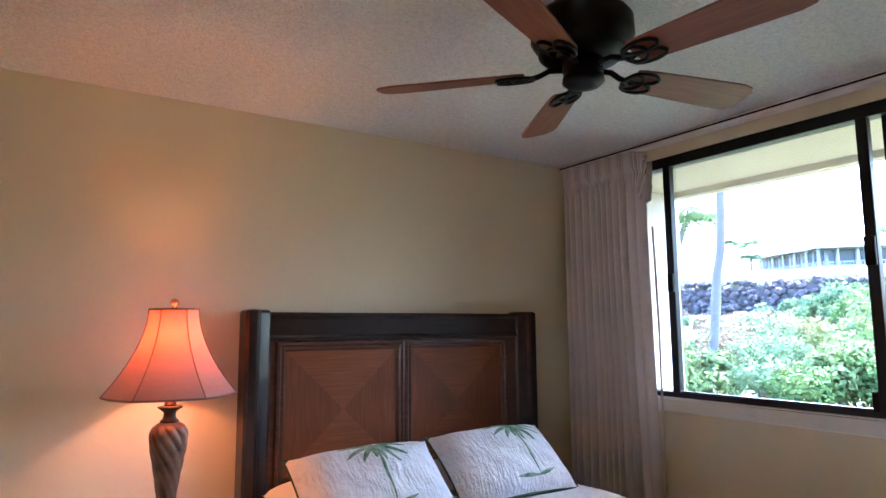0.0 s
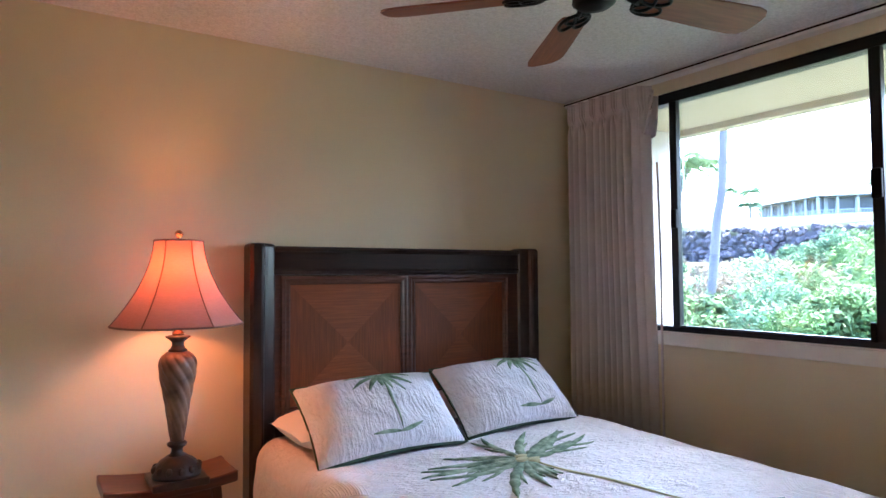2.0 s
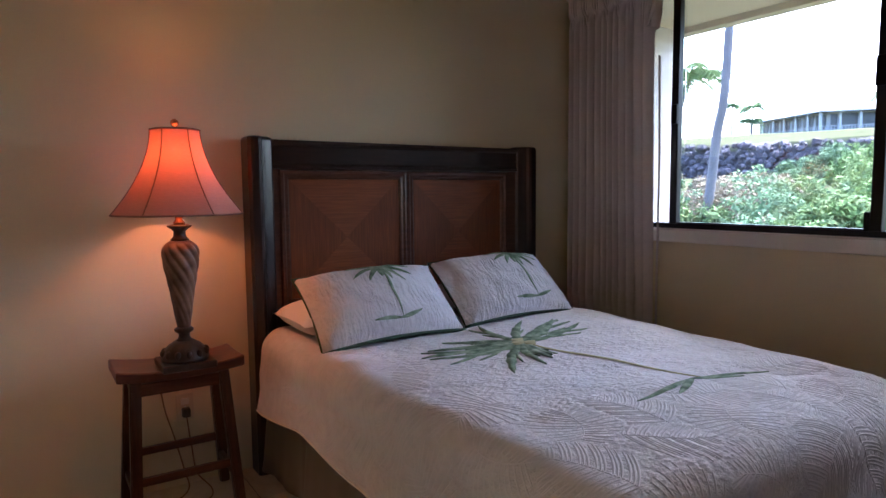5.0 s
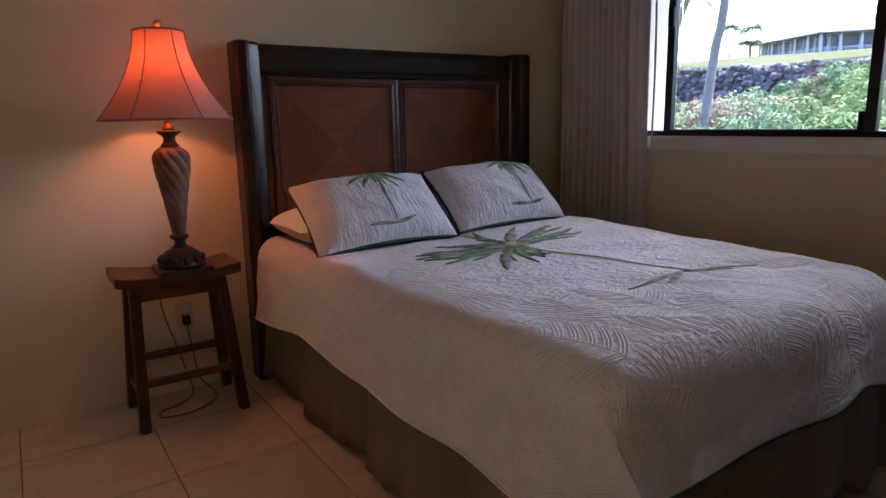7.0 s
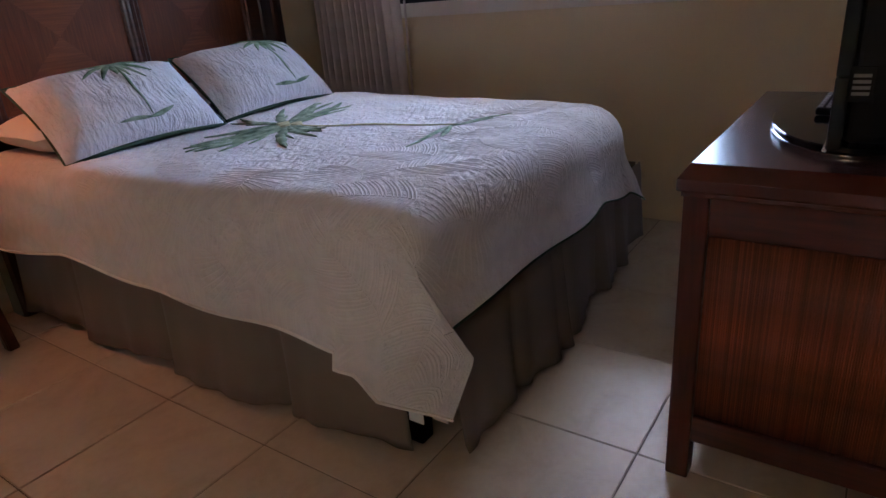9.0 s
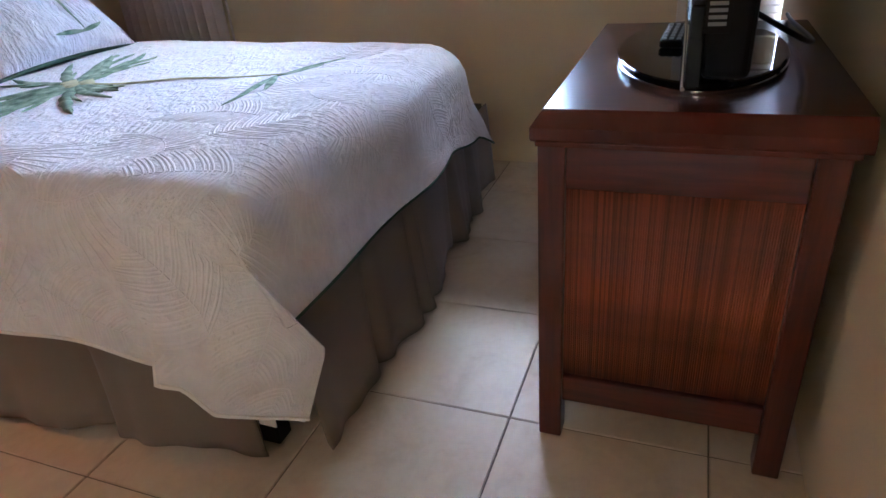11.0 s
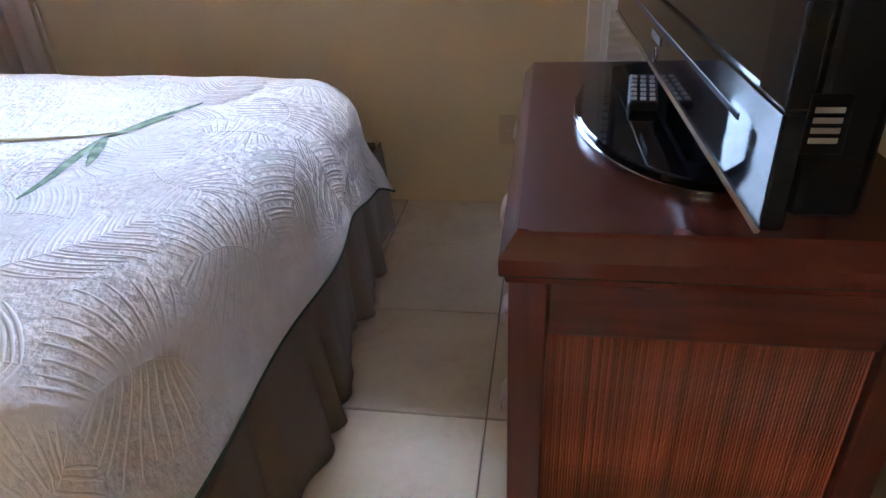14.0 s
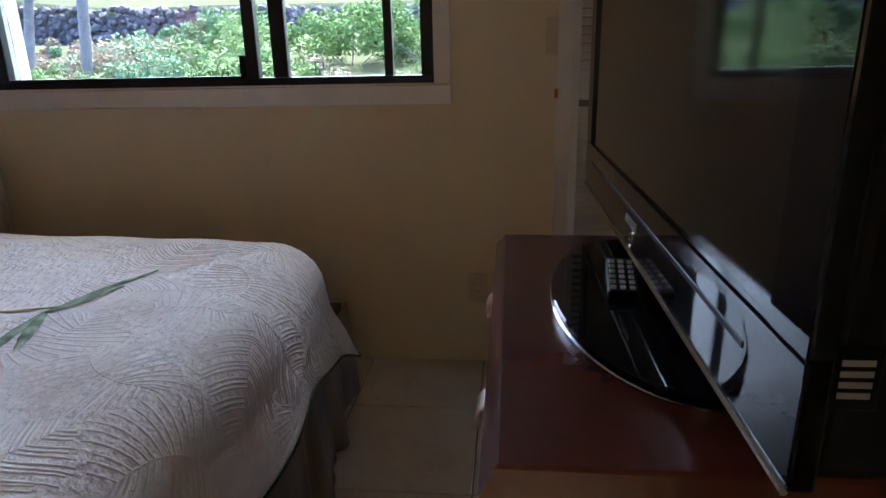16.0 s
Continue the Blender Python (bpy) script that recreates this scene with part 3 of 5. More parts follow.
def bed():
    b = thing("bed", "queen bed with dark wood headboard and taupe skirt", "bed", (0, 0, 0))
    # headboard: posts, rails, framed veneer panels
    hb = part("headboard", box((-1.93, -0.058, 0.30), (-0.51, -0.022, 1.475), 0.004), m_dark, b, "espresso wood headboard with two veneer panels")
    for xa, xb, s in ((-2.042, -1.918, 1), (-0.520, -0.396, -1)):
        bm = bmesh.new()
        prof = [(0, -0.012), (0.0, -0.105), (0.012, -0.118), (0.045, -0.120), (0.058, -0.112), (0.066, -0.098), (0.085, -0.088), (0.112, -0.078), (0.124, -0.066), (0.124, -0.012)]
        rows = []
        for z in (0.0, 1.492, 1.503, 1.508):
            ins = 0.0 if z < 1.5 else (0.004 if z < 1.505 else 0.012)
            rows.append([((xa + ins + p[0] * (0.124 - 2 * ins) / 0.124) if s > 0 else (xb - ins - p[0] * (0.124 - 2 * ins) / 0.124), p[1] + ins * (1 if p[1] < -0.05 else -1), z) for p in prof])
        vs = grid_mesh(bm, rows, True)
        bm.faces.new(vs[0][::-1])
        bm.faces.new(vs[-1])
        bmesh.ops.recalc_face_normals(bm, faces=bm.faces)
        part("post", bm, m_dark_v, hb)
    bm = bmesh.new()
    prof = [(-0.058, 1.365), (-0.078, 1.370), (-0.080, 1.385), (-0.072, 1.395), (-0.072, 1.470), (-0.082, 1.478), (-0.086, 1.488), (-0.080, 1.497), (-0.020, 1.497), (-0.020, 1.365)]
    vs = grid_mesh(bm, [[(x, p[0], p[1]) for p in prof] for x in (-1.925, -0.515)], True)
    bm.faces.new(vs[0][::-1])
    bm.faces.new(vs[1])
    bmesh.ops.recalc_face_normals(bm, faces=bm.faces)
    part("top_rail", bm, m_dark, hb)
    PT, PB = 1.322, 0.775
    for pa, pb in ((-1.850, -1.279), (-1.195, -0.628)):
        cx, cz = (pa + pb) / 2, (PT + PB) / 2
        c = [(pa, PB), (pb, PB), (pb, PT), (pa, PT)]
        for k in range(4):
            (xa, za), (xb, zb) = c[k], c[(k + 1) % 4]
            bm = bmesh.new()
            lo = [bm.verts.new((x, -0.060, z)) for x, z in ((xa, za), (xb, zb), (cx, cz))]
            f = bm.faces.new(lo)
            r = bmesh.ops.extrude_face_region(bm, geom=[f])
            for v in r["geom"]:
                if isinstance(v, bmesh.types.BMVert):
                    v.co.y -= 0.005
            bmesh.ops.recalc_face_normals(bm, faces=bm.faces)
            part("veneer_panel", bm, m_ven_h if k % 2 == 0 else m_ven_v, hb)
        # mitred moulding round the panel
        bm = bmesh.new()
        prof = [(0.0, -0.060), (0.0, -0.070), (-0.008, -0.076), (-0.020, -0.073), (-0.028, -0.080), (-0.040, -0.078), (-0.046, -0.060)]
        rows = []
        for sx, sz in ((-1, -1), (1, -1), (1, 1), (-1, 1), (-1, -1)):
            rows.append([((pa if sx < 0 else pb) - sx * p[0], p[1], (PB if sz < 0 else PT) - sz * p[0]) for p in prof])
        grid_mesh(bm, rows)
        bmesh.ops.recalc_face_normals(bm, faces=bm.faces)
        part("panel_moulding", bm, m_frame, hb)
    for x0_, x1_ in ((-1.925, -1.897), (-1.2385, -1.2355), (-0.581, -0.515)):
        part("stile", box((x0_, -0.068, 0.72), (x1_, -0.056, 1.368), 0.002), m_frame, hb)
    part("cross_rail", box((-1.925, -0.066, 1.366), (-0.515, -0.056, 1.376), 0.002), m_frame, hb)
    # mattress on its base
    part("box_spring", drawn_box((BX0 + 0.03, BY1 + 0.03, 0.16), (BX1 - 0.03, BY0 + 0.008, 0.38), 0.03, 2), m_sheet, b)
    part("mattress", drawn_box((BX0 + 0.02, BY1 + 0.03, 0.38), (BX1 - 0.05, BY0 + 0.006, BZ - 0.018), 0.11, 5), m_sheet, b)
    for x, y in ((-1.87, -1.99), (-0.62, -1.97), (-1.9, -0.3), (-0.55, -0.3)):
        part("bed_leg", box((x - 0.025, y - 0.025, 0), (x + 0.025, y + 0.025, 0.17), 0.004), m_black, b)
    # pleated skirt on three sides
    def skirt(name, a, c, out, lab="", gaps=()):
        a, c, out = Vector(a), Vector(c), Vector(out)
        L = (c - a).length
        n = int(L / 0.012)
        rows = []
        for k, z in enumerate((0.37, 0.33, 0.25, 0.16, 0.08, 0.022)):
            f = k / 5
            row = []
            for i in range(n + 1):
                s = i / n
                d = s * L
                o = 0.013 * f * math.sin(d * 11 + 1) + 0.010 * f * math.sin(d * 23 + 2) + 0.004 * f * f * math.sin(d * 51)
                for g in gaps:
                    o -= 0.024 * (0.2 + 0.8 * f) * math.exp(-((d - g) / 0.016) ** 2)
                    o += 0.020 * f * math.exp(-((d - g - 0.05) / 0.03) ** 2)
                zz = z + (0.010 * math.sin(d * 9) + 0.008 + (0.03 * smoothstep(1.2, 1.9, d) if out.x < 0 else 0.03 * smoothstep(0.16, 0.0, d) if out.y < 0 else 0) if k == 5 else 0)
                p = a.lerp(c, s) + out * (o + 0.025 * f - 0.05 * f * smoothstep(1.62, 1.90, d) * abs(out.x) * (1 if out.x < 0 else 0))
                row.append(drawn_in((p.x, p.y, zz)))
            rows.append(row)
        bm = bmesh.new()
        grid_mesh(bm, rows)
        ob = part(name, bm, m_skirt, b, lab, True)
        ob.modifiers.new("thick", "SOLIDIFY").thickness = 0.003
    skirt("bed_skirt", (BX0 + 0.022, BY0 + 0.0, 0), (BX0 + 0.022, -2.045, 0), (-1, 0, 0), "dark taupe pleated fabric skirt", (0.42, 0.95, 1.5))
    skirt("bed_skirt", (BX0 + 0.085, BY1 - 0.005, 0), (BX1 + 0.165, BY1 + 0.015, 0), (0, -1, 0), "dark taupe pleated fabric skirt", (0.32, 0.58, 0.66, 1.01, 1.26))
    skirt("bed_skirt", (BX1 + 0.155, BY1 + 0.03, 0), (BX1, BY0, 0), (1, 0, 0), "dark taupe pleated fabric skirt", (0.5, 1.1))
    return b


the_bed = bed()


def bed_top(x, y):
    """Height of the made bed's top: soft, a little higher in the middle."""
    e = 0.012 * math.sin(x * 3.1 + 0.6) * math.sin(y * 2.3) + 0.004 * math.sin(x * 17 + y * 5) * math.sin(y * 13 - x * 3)
    return BZ + 0.012 + e + 0.010 * smoothstep(-1.2, -1.9, y)


def frond_relief(cloth, parent):
    """Stitched fern fronds and fans that stand out of the bedspread's border and drop, laid out in the unfolded cloth."""
    bmesh.ops.triangulate(cloth, faces=cloth.faces)
    uv = cloth.loops.layers.uv["cloth"]
    flat, solid = [], []
    for f in cloth.faces:
        flat.append([Vector((*lp[uv].uv, 0)) for lp in f.loops])
        solid.append(([lp.vert.co.copy() for lp in f.loops], f.normal.copy()))
    tree = BVHTree.FromPolygons([v for t in flat for v in t], [(3 * i, 3 * i + 1, 3 * i + 2) for i in range(len(flat))])
    cloth.free()
    middle = Vector((-1.25, -1.1, 0.3))

    def lift(u, v, h):
        at, _, i, gap = tree.find_nearest((u, v, 0))
        if i is None or gap > 0.002:
            return None
        co, n = solid[i]
        p = barycentric_transform(at, *flat[i], *co)
        return p + n * (h if n.dot(p - middle) > 0 else -h)

    r = random.Random(31)
    centres = []
    for i in range(-1, 10):
        for j in range(-2, 12):
            u, v = -2.52 + 0.25 * i + r.uniform(-0.05, 0.05) + 0.12 * (j % 2), -2.62 + 0.215 * j + r.uniform(-0.04, 0.04)
            if v < -0.55 and (v < -1.74 or abs(u + 1.24) > 0.60):
                centres.append((u, v, r.uniform(0, 2 * math.pi), r.random() < 0.5))
    verts, faces = [], []

    def ridge(line, wide, high, own):
        """One raised stitch channel along a line in the cloth; it ends where the next motif begins."""
        keep = []
        for u, v in line:
            near = min(range(len(centres)), key=lambda k: (centres[k][0] - u) ** 2 + (centres[k][1] - v) ** 2)
            if near != own or (v > -1.64 and abs(u + 1.24) < 0.54):
                break
            keep.append((u, v))
        if len(keep) < 3:
            return
        start = len(verts)
        rows = 0
        for k, (u, v) in enumerate(keep):
            a, b = keep[max(k - 1, 0)], keep[min(k + 1, len(keep) - 1)]
            du, dv = b[0] - a[0], b[1] - a[1]
            d = math.hypot(du, dv) or 1
            w = wide / 2 * (0.35 + 0.65 * math.sin(math.pi * (k + 0.6) / (len(keep) + 0.2)))
            pts = [lift(u - dv / d * w * s, v + du / d * w * s, hh) for s, hh in ((-1, -0.0012), (-0.4, high * 0.85), (0.4, high * 0.85), (1, -0.0012))]
            if None in pts or (pts[0] - pts[3]).length > 3.5 * w:
                break
            verts.extend(tuple(p) for p in pts)
            rows += 1
        for k in range(rows - 1):
            for c in range(3):
                m = start + 4 * k + c
                faces.append((m, m + 1, m + 5, m + 4))

    for own, (cu, cv, turn, fan) in enumerate(centres):
        spread = 0.17
        length = 0.20 if fan else 0.38
        spine = []
        for k in range(41):
            t = k / 40 - 0.5
            bend = 0.55 * t * t * length
            spine.append((cu + length * t * math.cos(turn) - bend * math.sin(turn), cv + length * t * math.sin(turn) + bend * math.cos(turn)))
        for way in (range(20, 41), range(20, -1, -1)):
            ridge([spine[k] for k in way], 0.006, 0.0012, own)
        count = int(length / 0.0126)
        for k in range(count + (6 if fan else 0)):
            t = min(k / count, 1.0)
            if fan:
                open_ = radians(125 - 92 * t) if k < count else radians(30 - 5 * (k - count))
            else:
                open_ = radians(80 - 28 * t)
            for side in (-1, 1):
                a = turn + side * open_
                u, v = spine[int(t * 40)]
                line = []
                reach = spread * r.uniform(0.86, 1.08) * (1.0 if fan else 0.8)
                for m in range(10):
                    if m or k < count:
                        line.append((u, v))
                    way = a - side * (0.025 if fan else 0.05) * m
                    step = reach / 9 * (2.2 if not m and k >= count else 1)
                    u, v = u + step * math.cos(way), v + step * math.sin(way)
                ridge(line, 0.0100, 0.0013, own)
    me = bpy.data.meshes.new("stitched_frond")
    me.from_pydata(verts, [], faces)
    me.materials.append(m_quilt_plain)
    me.shade_smooth()
    o = new("stitched_frond", me)
    o.parent = parent
    tagged(o, "raised white fern frond quilting", kind="stuff")


def quilt():
    q = thing("bedspread", "white quilted bedspread with green palm tree applique on the bed", "bedspread", (0, 0, 0))
    # outline of the top: down the near side, round the foot, up the far side
    R = 0.10
    x0, x1, ya, yb = BX0 - 0.012, BX1 + 0.012, BY0 - 0.005, BY1 - 0.012
    path = []

    def run(p, c, nrm, n, tag):
        for i in range(n):
            t = i / n
            path.append((Vector(p).lerp(Vector(c), t), Vector(nrm), tag, t))

    def arc(c, a0, a1, n, tag):
        for i in range(n):
            t = i / n
            a = radians(a0 + (a1 - a0) * t)
            d = Vector((math.cos(a), math.sin(a), 0))
            path.append((Vector(c) + d * R, d, tag, t))

    R2 = 0.17
    run((x0, ya, 0), (x0, yb + R, 0), (-1, 0, 0), 150, "near")
    arc((x0 + R, yb + R, 0), 180, 270, 40, "corner")
    run((x0 + R, yb, 0), (x1 - R2, yb, 0), (0, -1, 0), 110, "foot")
    R = R2
    arc((x1 - R, yb + R, 0), 270, 360, 24, "farcorner")
    run((x1, yb + R, 0), (x1, ya, 0), (1, 0, 0), 150, "far")
    path.append((Vector((x1, ya, 0)), Vector((1, 0, 0)), "far", 1.0))

    def hem(tag, t):
        """Hem height, and how far the cloth stands off at the hem."""
        if tag == "near":
            y = ya + (yb + 0.10 - ya) * t
            z = 0.31 + 0.06 * smoothstep(-0.15, -0.7, y) - 0.025 * smoothstep(-0.8, -1.1, y) + 0.006 * math.sin(t * 24)
            fl = smoothstep(-1.915, -1.940, y)
            z += fl * (0.322 - z) - 0.075 * smoothstep(-1.985, -2.06, y)
            return z, 0.028 + 0.009 * math.sin(t * 22) + fl * (0.020 + 0.012 * math.sin((t - 0.9) * 30))
        if tag == "foot":
            return 0.402 - 0.03 * smoothstep(0.4, 0.75, t) - 0.04 * smoothstep(0.75, 1, t) + 0.008 * math.sin(t * 11), 0.022 + 0.010 * math.sin(t * 13)
        if tag == "farcorner":
            k = math.exp(-((t - 0.45) / 0.30) ** 2)
            return 0.345 - 0.085 * k, 0.03 + 0.075 * k
        return 0.33, 0.03

    steps_down = 18

    def softness(tag, t):
        """How far in from the outline the cloth begins to round over."""
        if tag == "foot":
            return 0.10 + 0.06 * smoothstep(0.25, 1.0, t)
        if tag == "farcorner":
            return 0.16
        if tag == "far":
            return 0.16 - 0.04 * smoothstep(0.0, 0.6, t)
        return 0.10

    def column(p, nrm, z, off, rnd=0.10):
        edge = p - nrm * rnd
        top = bed_top(edge.x, edge.y)
        fall = 0.10 + 0.6 * (rnd - 0.10)
        prof = [edge + nrm * (rnd * math.sin(k / 6 * math.pi / 2)) + Vector((0, 0, top - fall * (1 - math.cos(k / 6 * math.pi / 2)))) for k in range(7)]
        zt = top - fall
        for k in range(1, steps_down + 1):
            f = k / steps_down
            o = off * f ** 1.3 + 0.005 * math.sin(f * 7 + p.x * 9 + p.y * 8) * math.sin(f * math.pi)
            prof.append(p + nrm * o + Vector((0, 0, zt + (z - zt) * f)))
        return prof

    def ear(z_end):
        """The folded corner's edge: it juts past the foot of the bed and comes back at the tip."""
        c = Vector((x0 + 0.10, yb + 0.10, 0))
        d = Vector((-1, -1, 0)).normalized()
        prof = column(c + d * 0.10, d, 0.3, 0)[:7]
        zt = prof[-1].z
        tip, low = Vector((-1.912, -2.208, 0.325)), Vector((-1.952, -2.160, 0.168))
        for k in range(1, steps_down + 1):
            z = zt + (z_end - zt) * k / steps_down
            if z > tip.z:
                q = (zt - z) / (zt - tip.z)
                w = prof[6].lerp(tip, q) + Vector((-0.012, -0.008, 0)) * math.sin(q * math.pi)
            else:
                w = tip.lerp(low, (tip.z - z) / (tip.z - low.z))
            prof.append(Vector((w.x, w.y, z)))
        return prof

    cx, cy = (x0 + x1) / 2, (ya + yb) / 2
    outline = []
    ear_a, ear_b = ear(0.168), ear(0.415)
    za, oa = hem("near", 1.0)
    zf, of = hem("foot", 0.0)
    for p, nrm, tag, t in path:
        if tag != "corner":
            outline.append([drawn_in(v) for v in column(p, nrm, *hem(tag, t), softness(tag, t))])
            continue
        own = column(p, nrm, za if t < 0.5 else zf, oa if t < 0.5 else of)
        if t < 0.5:
            k = smoothstep(0.0, 0.5, t)
            mixd = [a.lerp(b, k) for a, b in zip(column(p, Vector((-1, 0, 0)), za, oa)[7:], ear_a[7:])]
        else:
            k = smoothstep(0.5, 0.95, t)
            mixd = [a.lerp(b, k) for a, b in zip(ear_b[7:], own[7:])]
        outline.append(own[:7] + mixd)
    bm = bmesh.new()
    vs = grid_mesh(bm, outline)
    # below the rounding the folded corner hangs free of the foot's drop
    turn = next(i for i, pt in enumerate(path) if pt[2] == "corner" and pt[3] >= 0.5)
    a_, b_ = set(vs[turn - 1][6:]), set(vs[turn][6:])
    free = [fc for v in vs[turn][6:] for fc in v.link_faces if all(w in a_ or w in b_ for w in fc.verts)]
    bmesh.ops.delete(bm, geom=list(set(free)), context="FACES_ONLY")
    # the top: a fan of rows from the outline towards the bed's long middle
    inner = []
    steps = 26
    prev = [r[0] for r in vs]
    for s in range(1, steps + 1):
        f = s / steps
        cur = []
        for (p, nrm, tag, t), v0 in zip(path, vs):
            e = drawn_in(p - nrm * softness(tag, t))
            tgt = Vector((cx, round(min(max(e.y, yb + 0.75), ya) / 0.03) * 0.03, 0))
            w = e.lerp(tgt, f)
            cur.append(bm.verts.new((w.x, w.y, bed_top(w.x, w.y))))
        for i in range(len(cur) - 1):
            bm.faces.new((prev[i + 1], prev[i], cur[i], cur[i + 1]))
        prev = cur
    flat = {}
    for (p, nrm, tag, t), col in zip(path, vs):
        e, run_len, last = drawn_in(p - nrm * softness(tag, t)), 0.0, col[0].co
        for v in col:
            run_len += (v.co - last).length
            last = v.co.copy()
            flat[v] = (e.x + nrm.x * run_len, e.y + nrm.y * run_len)
    uv = bm.loops.layers.uv.new("cloth")
    for fc in bm.faces:
        for lp in fc.loops:
            lp[uv].uv = flat.get(lp.vert, (lp.vert.co.x, lp.vert.co.y))
    bmesh.ops.remove_doubles(bm, verts=bm.verts, dist=0.0004)
    bmesh.ops.recalc_face_normals(bm, faces=bm.faces)
    bm.normal_update()
    if max(bm.faces, key=lambda fc: abs(fc.normal.z) * fc.calc_area()).normal.z < 0:
        bmesh.ops.reverse_faces(bm, faces=bm.faces)
    bm_copy = bm.copy()
    ob = part("quilted_cloth", bm, m_quilt, q, smooth=True)
    ob.modifiers.new("thick", "SOLIDIFY").thickness = 0.006
    frond_relief(bm_copy, q)
    cut = next(i for i, pt in enumerate(path) if pt[2] == "corner" and pt[3] >= 0.5)
    part("rolled_edge", tube([r[-1] for r in outline[:cut]], 0.0045, 6), m_sheet, q, "white rolled edge", True)
    part("green_binding", tube([r[-1] for r in outline[cut:]], 0.0038, 6), m_piping, q, "dark green bound edge", True)
    return q


the_quilt = quilt()


def leaf_shape(length, width, bend, n=10, lobes=0):
    """Points of a long leaf in a plane: left and right edge from stem to tip."""
    L, Rr = [], []
    for i in range(n + 1):
        t = i / n
        w = width * (math.sin(math.pi * min(1, t * 0.93 + 0.07)) ** 0.7) * (1 - 0.15 * t)
        if i == n:
            w = 0
        w *= 1 + lobes * math.sin(i * 2.6)
        x, y = length * t, bend * t * t * length
        L.append((x, y + w / 2))
        Rr.append((x, y - w / 2))
    return L, Rr


def applique(name, place, origin, ang, length, width, bend, mat, parent, lobes=0.0, lift=0.006):
    """A cloth leaf laid on a surface; place(u, v) gives the point on it."""
    L, Rr = leaf_shape(length, width, bend, 12, lobes)
    ca, sa = math.cos(ang), math.sin(ang)
    rows = []
    for a, b in zip(L, Rr):
        row = []
        for k in range(5):
            f = k / 4
            u, v = a[0] + (b[0] - a[0]) * f, a[1] + (b[1] - a[1]) * f
            q = place(origin[0] + u * ca - v * sa, origin[1] + u * sa + v * ca)
            row.append(q + Vector((0, 0, lift * (1 - (2 * f - 1) ** 4) - 0.001)))
        rows.append(row)
    bm = bmesh.new()
    grid_mesh(bm, rows)
    return part(name, bm, mat, parent, smooth=True)


def quilt_point(x, y):
    return Vector((x, y, bed_top(x, y) + 0.003))


def quilt_palm():
    crown = (-1.27, -1.00)
    rnd = random.Random(4)
    # drooping fronds, each a broken row of cloth strips
    leaves = [(160, 0.42, 0.25), (143, 0.36, 0.3), (175, 0.40, -0.2), (195, 0.40, -0.3), (212, 0.40, 0.25), (124, 0.30, 0.3), (66, 0.38, -0.3), (42, 0.42, -0.25),
              (20, 0.44, 0.2), (0, 0.42, 0.25), (95, 0.33, -0.2), (228, 0.30, 0.3), (250, 0.24, 0.1), (268, 0.20, -0.1)]
    for a, l, bd in leaves:
        ra = radians(a)
        applique("palm_leaf", quilt_point, crown, ra, l, 0.046, bd, m_leafcloth, the_quilt, 0.22, 0.005)
        for k in range(2):
            f = 0.30 + 0.28 * k
            o = (crown[0] + f * l * math.cos(ra) - bd * f * f * l * math.sin(ra), crown[1] + f * l * math.sin(ra) + bd * f * f * l * math.cos(ra))
            side = -1 if math.cos(ra) > 0 else 1
            applique("leaf_fringe", quilt_point, o, ra + side * radians(20 - 4 * k), l * rnd.uniform(0.30, 0.44), 0.022, bd * 0.6, m_leafcloth, the_quilt, 0.25, 0.004)
    applique("palm_trunk", quilt_point, (-1.25, -1.03), math.atan2(-0.66, 0.10), 0.68, 0.024, 0.03, m_trunkcloth, the_quilt, 0.05, 0.003)
    for a, l in ((math.atan2(-0.08, 0.30), 0.30), (math.atan2(-0.06, -0.33), 0.34), (math.atan2(-0.10, 0.2), 0.17), (math.atan2(-0.11, -0.24), 0.2)):
        applique("grass_tuft", quilt_point, (-1.165, -1.68), a, l, 0.026, 0.0, m_leafcloth, the_quilt, 0.1, 0.003)
    for dx, dy in ((-0.02, 0.0), (0.02, -0.02), (0.0, 0.03)):
        applique("coconut", quilt_point, (crown[0] + dx - 0.03, crown[1] + dy), 0, 0.06, 0.06, 0, m_trunkcloth, the_quilt, 0, 0.010)


quilt_palm()


